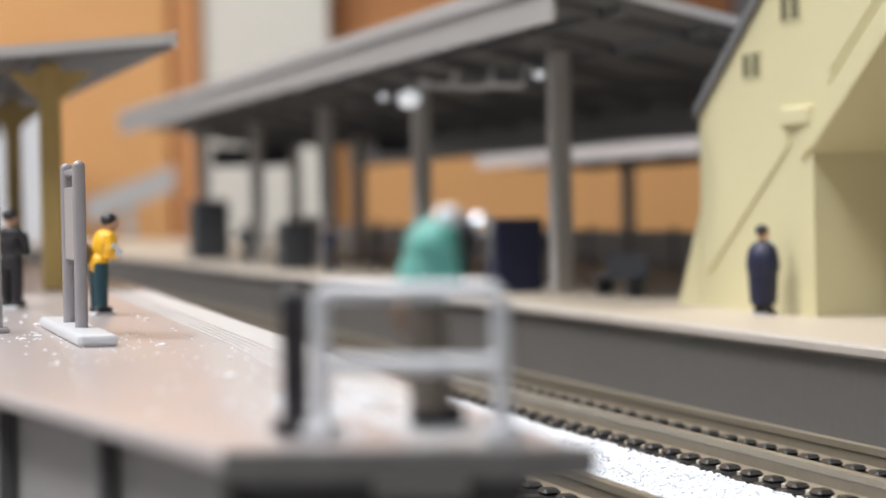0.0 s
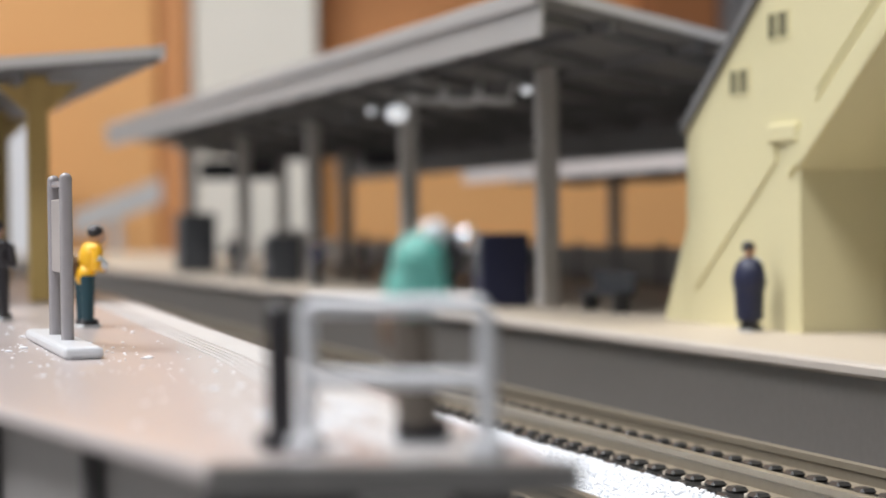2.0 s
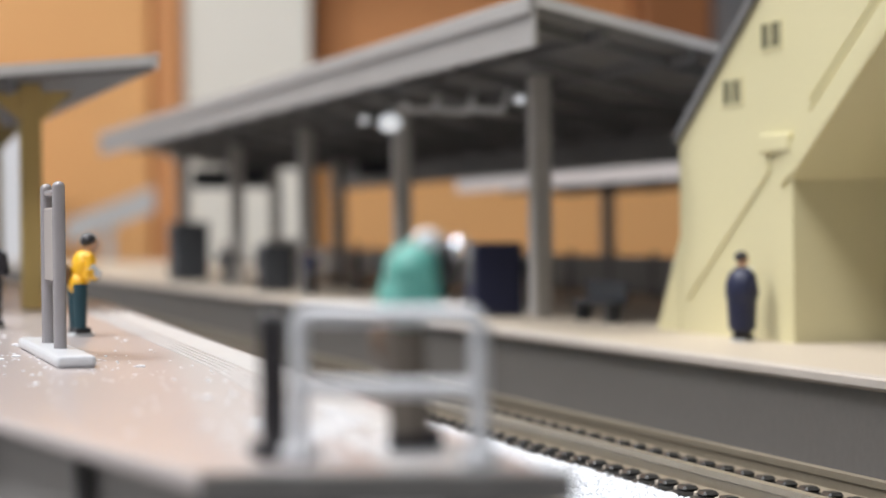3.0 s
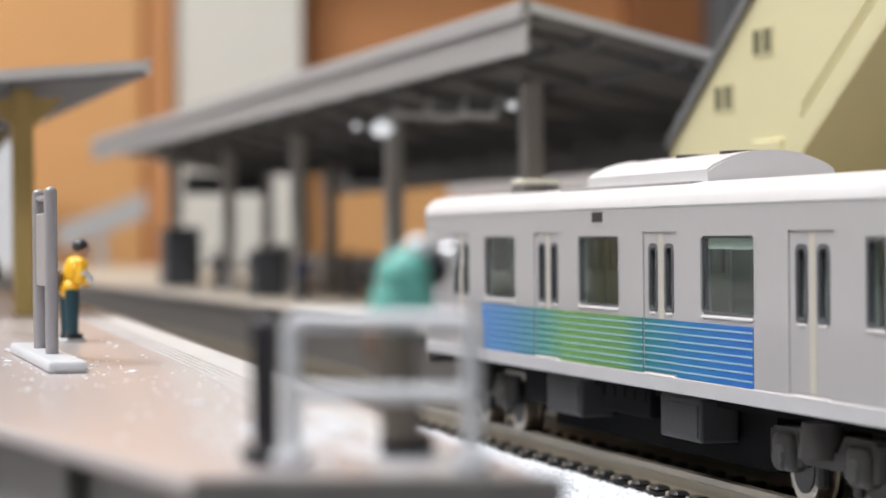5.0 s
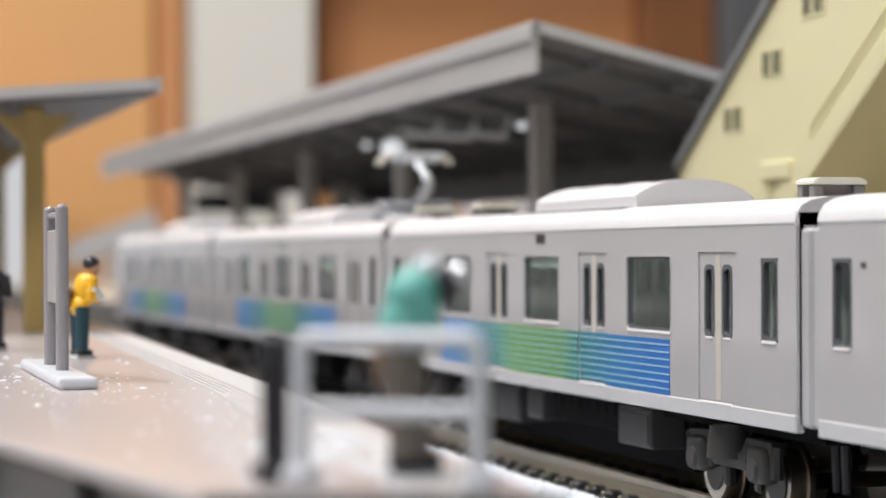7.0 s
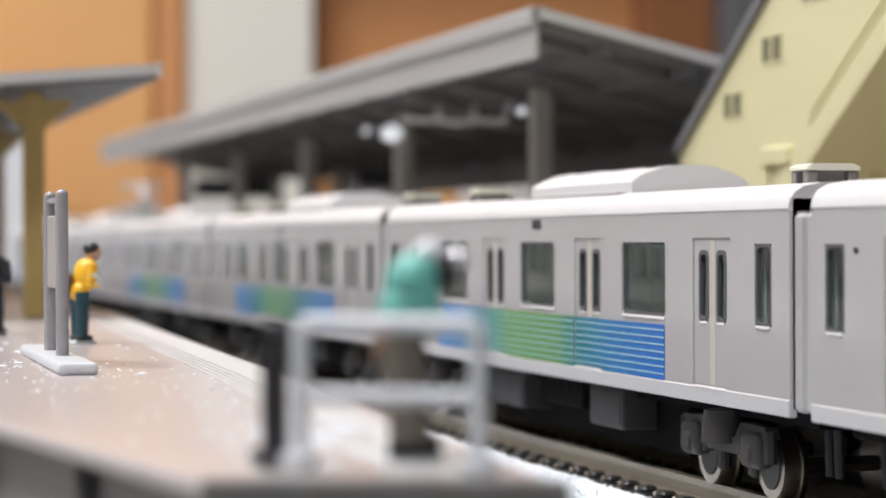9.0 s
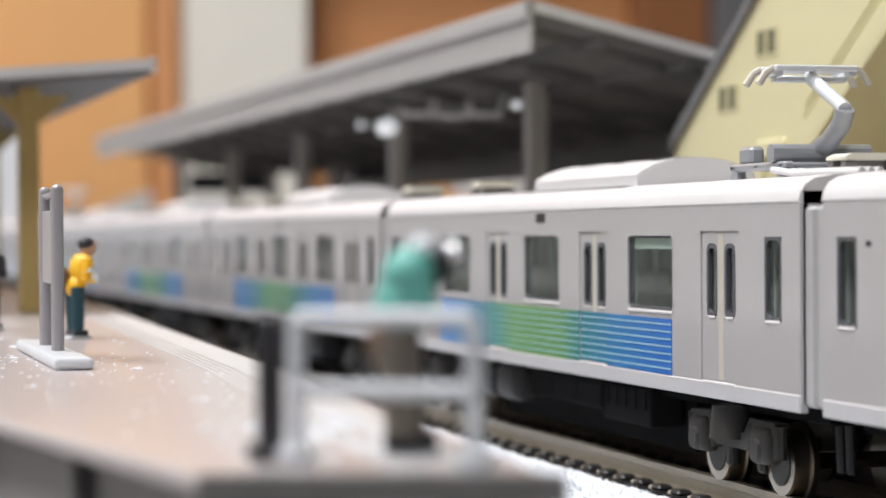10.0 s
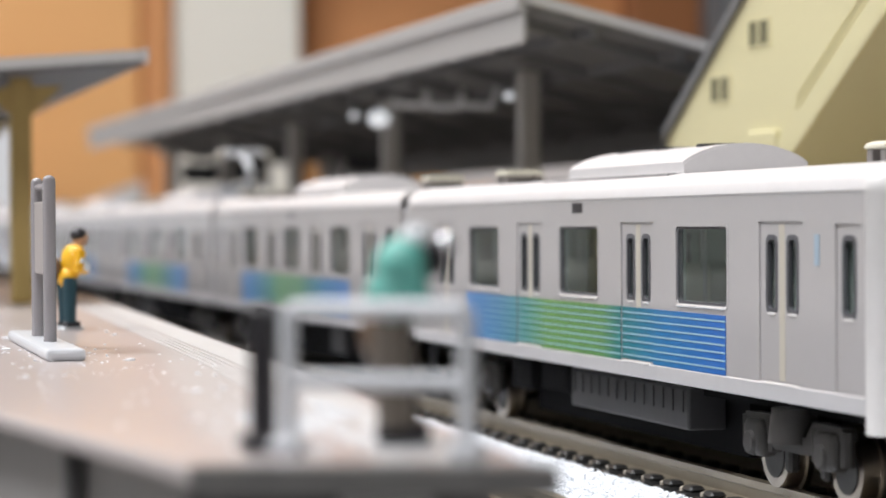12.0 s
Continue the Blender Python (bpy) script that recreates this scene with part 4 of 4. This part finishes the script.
    if cab != "rear":
        part("end_wall", box(-HALF + 0.1, HALF - 0.1, lo, lo + 0.7, Z_SILL, Z_GUTTER + 0.8, bevel=0.2), CAR_SIDE, car)
        part("gangway", box(-9.45, 9.45, lo - 1.9, lo, Z_SILL, Z_GUTTER - 0.6, bevel=0.3), GANGWAY, car, "grey gangway bellows")
    if cab:
        e, s = (hi, 1) if cab == "front" else (lo, -1)
        bm = bmesh.new()
        rows = []
        for k in range(9):
            u = k / 8
            off = 2.6 * math.sin(u * math.pi / 2)
            shrink = 1 - 0.30 * (1 - math.cos(u * math.pi / 2))
            row = []
            outline = [(x * 1.002, z) for x, z in prof] + [(HALF, Z_SILL - 1.8), (-HALF, Z_SILL - 1.8)]
            for x, z in outline:
                zz = z if z < Z_SILL + 9 else Z_SILL + 9 + (z - Z_SILL - 9) * (1 - 0.10 * u * u)
                row.append(bm.verts.new((x * shrink, e + s * off, zz)))
            rows.append(row)
        for r0, r1 in zip(rows, rows[1:]):
            for i in range(len(r0)):
                j = (i + 1) % len(r0)
                bm.faces.new((r0[i], r0[j], r1[j], r1[i]))
        bm.faces.new(rows[-1])
        bmesh.ops.recalc_face_normals(bm, faces=bm.faces)
        part("cab_front", bm, CAR_WHITE, car, "rounded white cab front", smooth=True)
        yf = e + s * 2.6
        part("windscreen", box(-5.0, 5.0, *sorted((yf - s * 0.1, yf + s * 0.25)), Z_SILL + 7.5, Z_SILL + 13.2, bevel=0.1), BLACK, car, "dark windscreen")
        for x in (-4.4, 4.4):
            part("headlight", rod((x, yf - s * 0.1, Z_SILL + 4.8), (x, yf + s * 0.3, Z_SILL + 4.8), 0.7, 14), mat("lens_white", (0.8, 0.8, 0.78), 0.1), car, "clear round headlight")
    # inside
    part("cabin_floor", box(-HALF + 0.8, HALF - 0.8, lo + 0.8, hi - 0.8, Z_SILL + 0.6, Z_SILL + 2.2), INTERIOR, car)
    part("cabin_ceiling", box(-HALF + 0.8, HALF - 0.8, lo + 0.8, hi - 0.8, Z_GUTTER - 1.2, Z_GUTTER - 0.4), INTERIOR, car)
    for a, b in WINDOWS:
        for x0, x1 in ((-8.9, -5.6), (5.6, 8.9)):
            part("seat", box(x0, x1, -b, -a, Z_SILL + 2.2, Z_SILL + 5.5, bevel=0.3), SEAT_BLUE, car)
    for d in DOORS:
        for x in (-5.2, 5.2):
            for o in (-4.9, 4.9):
                part("grab_pole", rod((x, -d + o, Z_SILL + 2.2), (x, -d + o, Z_GUTTER - 1.2), 0.3, 6), PANTO, car)
                part("seat_screen", box(*sorted((x, x * 1.65)), -d + o - 0.2, -d + o + 0.2, Z_SILL + 2.2, Z_SILL + 9.5), INTERIOR, car)
    # under the floor
    part("underframe", box(-6.8, 6.8, lo + 1, hi - 1, Z_SILL - 1.6, Z_SILL + 0.6), UNDER, car)
    part("centre_weight", box(-4.4, 4.4, -CAR_LEN + 36, -36, 1.6, Z_SILL - 1.6), UNDER, car)
    for yc in (-20.5, -CAR_LEN + 20.5):
        bogie(car, yc)
    for a, b, z, deep, m, style in UNDERFLOOR[index % 4]:
        for s in (-1, 1):
            bx = part("equipment_box", box(*sorted((s * 4.6, s * deep)), -b, -a, z, Z_SILL - 0.9, bevel=1.1 if style == "tank" else 0.25, seg=4 if style == "tank" else 2), m, car, "rounded grey underfloor tank" if style == "tank" else "grey underfloor equipment box", smooth=style == "tank")
            if style == "ribs":
                n = int((b - a) / 2.4)
                for k in range(n):
                    yk = -a - (b - a) * (k + 0.5) / n
                    part("rib", box(*sorted((s * (deep - 0.05), s * (deep + 0.12))), yk - 0.16, yk + 0.16, z + 1.6, Z_SILL - 1.2), m, bx)
            if style == "doors":
                n = max(1, int((b - a) / 6))
                for k in range(n):
                    ya, yb = -a - (b - a) * (k + 0.06) / n, -a - (b - a) * (k + 0.94) / n
                    part("hatch", box(*sorted((s * (deep - 0.05), s * (deep + 0.1))), yb, ya, z + 0.4, Z_SILL - 1.5, bevel=0.04), m, bx)
    for s in (-1, 1):
        for yk in (-3.2, -CAR_LEN + 3.2, -5.0, -CAR_LEN + 5.0):
            part("end_hose", rod((s * 4.5, yk, 2.8), (s * 4.7, yk, Z_SILL), 0.4, 8), BOX_GREY, car)
    if panto:
        pantograph(car, -108.5)
    return car


CARS = []
for i in range(8):
    CARS.append(train_car(i, "front" if i == 0 else "rear" if i == 7 else "", i in (1, 5), 40 + i))

# ---- small things on the platforms ----
def name_sign():
    t = thing("station_sign", "grey two-post station name sign on a long flat base", "sign", 22.6, 206, NEAR_Z, -0.6)
    # base paler than the posts: its glossy reflection is in the colour
    part("base", box(-1.6, 1.6, -18.5, 17, 0, 1.0, bevel=0.35, seg=2), FENCE_GREY, t, "long base plate with gloss put into its pale grey")
    for y in (-6.0, 4.5):
        bm = rod((0, y, 0.8), (0, y, 14.6), 0.55, 14)
        add_ball(bm, (0, y, 14.6), 0.55, 0.55, 0.5)
        part("post", bm, SIGN_GREY, t, smooth=True)
    part("board", box(-0.28, 0.28, -5.6, 4.1, 6.6, 12.9, bevel=0.1), SIGN_FACE, t, "grey blank name board")
    part("crossbar", rod((0, -6, 14.2), (0, 4.5, 14.2), 0.3, 8), SIGN_GREY, t)


name_sign()


def platform_fence():
    t = thing("platform_fence", "silver grey tubular end-of-platform railing", "railing", 26.8, 105.0, NEAR_Z, -33)
    w = 4.35
    bm = bmesh.new()
    add_tube(bm, [(-w, 0, 0), (-w, 0, 6.4), (-w + 0.35, 0, 6.85), (w - 0.35, 0, 6.85), (w, 0, 6.4), (w, 0, 0)], 0.42, 10)
    part("rail_frame", bm, FENCE_GREY, t, smooth=True)
    part("middle_rail", rod((-w, 0, 3.5), (w, 0, 3.5), 0.42, 10), FENCE_GREY, t, smooth=True)
    for x in (-w, w):
        part("foot", box(x - 0.8, x + 0.8, -0.8, 0.8, 0, 0.9, bevel=0.25), FENCE_GREY, t)


platform_fence()


def figurine(label, x, y, z, rz, pieces, scale=1.0):
    """A small painted plastic figure, one mesh: pieces are (material index, shape) in millimetres, standing on z 0."""
    bm = bmesh.new()
    mats = []
    for m, kind, *a in pieces:
        if m not in mats:
            mats.append(m)
        before = set(bm.faces)
        if kind == "rod":
            add_rod(bm, a[0], a[1], a[2], 12, r2=a[3])
        elif kind == "ball":
            add_ball(bm, *a)
        else:
            add_box(bm, *a, bevel=0.12)
        for f in bm.faces:
            if f not in before:
                f.material_index = mats.index(m)
    bmesh.ops.scale(bm, vec=(scale,) * 3, verts=bm.verts)
    ob = solid("figurine", bm, mats, label, "figurine", group="figurines on the platforms", smooth=True)
    ob.matrix_world = pose(x * MM, y * MM, z * MM, 0, 0, rz)
    return ob


def standing(top, legs, hair, coat=False, lean=0.0):
    p = [(CLEAR, "box", -1.2, 1.2, -1.0, 1.4, 0, 0.35)]
    for s in (-1, 1):
        p += [(BLACK, "box", s * 0.75 - 0.5, s * 0.75 + 0.5, -0.7, 1.0, 0.3, 0.9), (legs, "rod", (s * 0.75, 0, 0.8), (s * 0.7, 0, 5.4), 0.62, 0.78)]
    p += [(top, "ball", (0, 0, 5.4), 1.45, 0.95, 1.2), (top, "ball", (0, 0.1 + lean * 0.3, 7.0), 1.6, 1.05, 1.9), (top, "ball", (0, lean * 0.6, 8.5 - lean * 0.3), 1.75, 0.9, 0.8)]
    for s in (-1, 1):
        p += [(top, "rod", (s * 1.7, lean * 0.6, 8.5 - lean * 0.3), (s * 1.9, 0.3 + lean * 0.2, 6.5), 0.55, 0.48), (top, "rod", (s * 1.9, 0.3, 6.5), (s * 1.0, 1.5, 6.1), 0.48, 0.4), (SKIN, "ball", (s * 0.8, 1.7, 6.1), 0.4, 0.4, 0.4)]
    if coat:
        p += [(top, "rod", (0, 0, 2.2), (0, 0, 6.0), 1.75, 1.4)]
    p += [(SKIN, "rod", (0, lean * 0.7, 8.9 - lean * 0.4), (0, lean, 9.6 - lean * 0.4), 0.5, 0.5), (SKIN, "ball", (0, 0.12 + lean, 10.2 - lean * 0.5), 0.78, 0.85, 0.95), (hair, "ball", (0, -0.12 + lean, 10.55 - lean * 0.5), 0.85, 0.88, 0.75)]
    return p


figurine("yellow-shirted miniature figurine in dark teal trousers, standing", 29.4, 245, NEAR_Z, -75, standing(YELLOW, DENIM, BLACK, lean=1.4) + [(BROWN, "ball", (-0.6, -1.1, 6.4), 0.8, 0.7, 1.1), (WHITE_GLOSS, "box", -0.6, 0.6, 1.9, 2.4, 5.8, 6.9), (CLEAR, "rod", (1.9, 0.5, 7.3), (1.5, 1.7, 6.4), 0.55, 0.45), (CLEAR, "rod", (-1.9, 0.5, 7.3), (-1.5, 1.7, 6.4), 0.55, 0.45)])
figurine("navy-coated miniature figurine standing beside the cream stairway", 114.5, 271, FAR_Z, -70, standing(NAVY, BLACK, BLACK, True) + [(CLEAR, "ball", (0.5, 0.9, 8.6), 0.5, 0.4, 0.7), (NAVY, "ball", (0, 0, 6.4), 2.3, 1.9, 3.0), (NAVY, "rod", (0, 0, 1.4), (0, 0, 5.0), 1.7, 1.9)], 1.0)
figurine("black-suited miniature figurine waiting under the mustard post", 22.4, 268, NEAR_Z, -40, standing(BLACK, BLACK, BLACK), 1.0)


def bending():
    p = [(CLEAR, "box", -1.3, 1.3, -1.2, 1.6, 0, 0.35)]
    for s in (-1, 1):
        p += [(BLACK, "box", s * 0.8 - 0.7, s * 0.8 + 0.7, -1.1, 1.5, 0.3, 1.15), (KHAKI, "rod", (s * 0.8, 0, 0.9), (s * 0.6, -0.4, 6.0), 1.0, 1.1)]
    p += [(BROWN, "ball", (0, -0.9, 5.5), 1.2, 1.0, 1.4), (TEAL, "ball", (0, -0.1, 7.3), 1.6, 1.5, 1.8, -15), (TEAL, "ball", (0, 0.2, 8.7), 1.65, 1.4, 1.5, -30)]
    for s in (-1, 1):
        p += [(TEAL, "rod", (s * 1.4, 0.6, 9.0), (s * 1.4, 1.1, 7.0), 0.6, 0.55), (TEAL, "rod", (s * 1.4, 1.1, 7.0), (s * 0.9, 1.7, 6.6), 0.5, 0.4)]
    p += [(CLEAR, "ball", (0, 0.9, 10.05), 0.75, 0.8, 0.7), (BLACK, "ball", (0, 1.65, 9.2), 0.9, 0.8, 1.05), (SKIN, "ball", (0, 2.0, 8.9), 0.4, 0.4, 0.4)]
    # polished ball added to make the bright highlight beside the face
    return p + [(GLINT_METAL, "ball", (0.0, 2.4, 9.8), 0.55, 0.55, 0.55)]


figurine("teal-jacketed miniature figurine bending forward, polished ball added for a glint", 29.3, 110.5, NEAR_Z, -105, bending())


def black_post():
    t = thing("marker_post", "black plastic marker post with a curved foot", "post", 22.3, 108.4, NEAR_Z, -33)
    bm = box(-0.75, 0.4, -0.5, 0.5, 0.4, 7.0, bevel=0.2)
    part("shaft", bm, BLACK, t)
    fb = bmesh.new()
    add_ball(fb, (-0.5, 0, 0.55), 1.0, 0.7, 0.55)
    part("foot", fb, BLACK, t, smooth=True)


black_post()


# ---- things under the canopies ----
def vending_machine(x, y, z, w, d, h, m, label, front):
    t = thing("vending_machine", label, "vending machine", x, y, z, group="machines on the platform")
    part("body", box(-d / 2, d / 2, -w / 2, w / 2, 0, h, bevel=0.3), m, t)
    part("window", box(-d / 2 - 0.15, -d / 2, -w / 2 + 0.7, w / 2 - 0.7, h * 0.45, h - 1.0), front, t, "display window")
    part("tray", box(-d / 2 - 0.2, -d / 2, -w / 2 + 1, w / 2 - 1, h * 0.12, h * 0.25), BLACK, t)


vending_machine(112, 369, FAR_Z, 7, 8, 12.0, NAVY, "navy blue vending machine on the platform", GREY_MACHINE)
vending_machine(111, 542, FAR_Z, 8, 7.5, 11, GREY_MACHINE, "dark grey machine on the platform", BLACK)
vending_machine(112, 670, FAR_Z, 12, 10, 17, GREY_MACHINE, "dark grey kiosk block on the platform", BLACK)
vending_machine(130, 480, FAR_Z, 14, 7, 10, NAVY, "navy blue machine behind the posts", GREY_MACHINE)
vending_machine(128, 610, FAR_Z, 14, 9, 12, PILLAR, "pale grey machine behind the posts", GREY_MACHINE)


def bench(x, y):
    t = thing("bench", "dark grey platform bench with a plain back", "bench", x, y, FAR_Z)
    part("seat", box(-1.6, 1.6, -9, 9, 2.6, 3.2, bevel=0.15), GREY_MACHINE, t)
    part("backrest", box(1.2, 1.7, -9, 9, 3.2, 6.2, bevel=0.15), GREY_MACHINE, t)
    for yy in (-7, 7):
        part("leg", box(-1.2, 1.2, yy - 0.5, yy + 0.5, 0, 2.6), GREY_MACHINE, t)


bench(120, 340)


def barrier():
    t = thing("platform_barrier", "low grey panel barrier along the platform", "barrier", 171, 320, FAR_Z)
    for k in range(20):
        part("panel", box(-0.4, 0.4, k * 26 + 0.6, k * 26 + 25.2, 1.0, 8.2, bevel=0.15), mat("barrier_grey", (0.30, 0.28, 0.27), 0.5), t)
        part("post", box(-0.7, 0.7, k * 26 - 0.6, k * 26 + 0.4, 0, 9.0, bevel=0.15), GREY_MACHINE, t)


barrier()
for fx, fy, fr, ft, fl in ((126, 392, 30, GREY_MACHINE, BLACK), (132, 436, 200, BROWN, BLACK), (110, 500, -60, NAVY, BLACK), (128, 530, 90, BLACK, GREY_MACHINE), (112, 610, -20, GREY_MACHINE, BLACK)):
    figurine("small dark-clothed miniature figurine under the canopy", fx, fy, FAR_Z, fr, standing(ft, fl, BLACK))


def white_carton():
    t = thing("carton", "plain white carton standing at the back of the table", "box", 10, 1390, GROUND)
    part("body", box(-150, 131, 0, 24, 0, 95, bevel=1), WHITE_CARD, t)
    part("lid", box(-151, 132, -1, 25, 95, 99, bevel=0.6), WHITE_CARD, t)


white_carton()


def card_wedge():
    t = thing("card_wedge", "pale card strip leaning at the back of the table", "card", 160, 1375, GROUND)
    part("strip", prism([(-2, 18), (50, 37), (50, 52), (-2, 32)], 0, 6, "y"), PLAT_EDGE, t)
    part("prop", box(20, 26, 1, 5, 0, 27), PLAT_EDGE, t)


card_wedge()


def white_patch():
    """Thin flat blobs of greyish white inside the railing."""
    rng = random.Random(3)
    bm = bmesh.new()
    for _ in range(24):
        y = rng.uniform(109, 140)
        x = rng.uniform(24.8, 30.5) + (y - 110) * 0.05
        add_ball(bm, (x, y, NEAR_Z), rng.uniform(0.6, 1.4), rng.uniform(1.5, 4.0), rng.uniform(0.05, 0.12), u=14, v=6)
    tagged(solid("white_smear", bm, mat("greyed_smear", (0.52, 0.53, 0.55), 0.7, second=(0.38, 0.38, 0.40), grain=1500, stain=400), "thin greyish white smear on the platform", "powder", smooth=True), kind="stuff")


white_patch()


def deck_flecks():
    """Loose white flecks lying on the near platform."""
    rng = random.Random(11)
    bm = bmesh.new()
    for _ in range(110):
        y = rng.uniform(108, 260)
        x = rng.uniform(16, 33) if y > 125 else rng.uniform(21, 31)
        if x < 20 - (y - 108) * 0.17:
            continue
        r = rng.choice((0.08, 0.09, 0.1, 0.12, 0.16, 0.24))
        add_ball(bm, (x, y, NEAR_Z + r * 0.3), r * rng.uniform(0.8, 2.0), r, r * 0.5, u=7, v=5)
    for _ in range(110):
        y = 215 - abs(rng.gauss(0, 38))
        x, r = rng.gauss(22, 4.0), rng.uniform(0.04, 0.11)
        if 13 < x < 32 and y > 120:
            add_ball(bm, (x, y, NEAR_Z + r * 0.3), r * rng.uniform(0.8, 2.5), r, r * 0.6, u=6, v=4)
    tagged(solid("white_fleck", bm, SNOW, "loose white flecks scattered on the platform", "fleck", smooth=True), kind="stuff")


deck_flecks()


def platform_post():
    t = thing("lamp_post", "slim grey post on the near platform", "post", 16.6, 215, NEAR_Z)
    part("shaft", rod((0, 0, 0), (0, 0, 62), 0.55, 12), SIGN_GREY, t, smooth=True)
    part("foot", box(-1.1, 1.1, -1.1, 1.1, 0, 0.5, bevel=0.15), SIGN_GREY, t)


platform_post()


# ---- what moves ----
LEAD = ((0.0, -352.0), (2.4, -50.0), (3.6, 101.5), (4.8, 253.2), (5.0, 278.8), (5.5, 349.2), (6.0, 420.2), (6.5, 490.6), (7.0, 564.6), (7.2, 592.2), (8.0, 699.8), (9.0, 831.2), (9.5, 894.2), (10.0, 961.0), (10.5, 1024.4), (11.0, 1088.2), (11.5, 1152.8), (12.0, 1212.3))


def motions():
    for i, car in enumerate(CARS):
        walk(car, [(t, pose(TRAIN_X * MM, (y - PITCH * i) * MM, 0)) for t, y in LEAD])


motions()
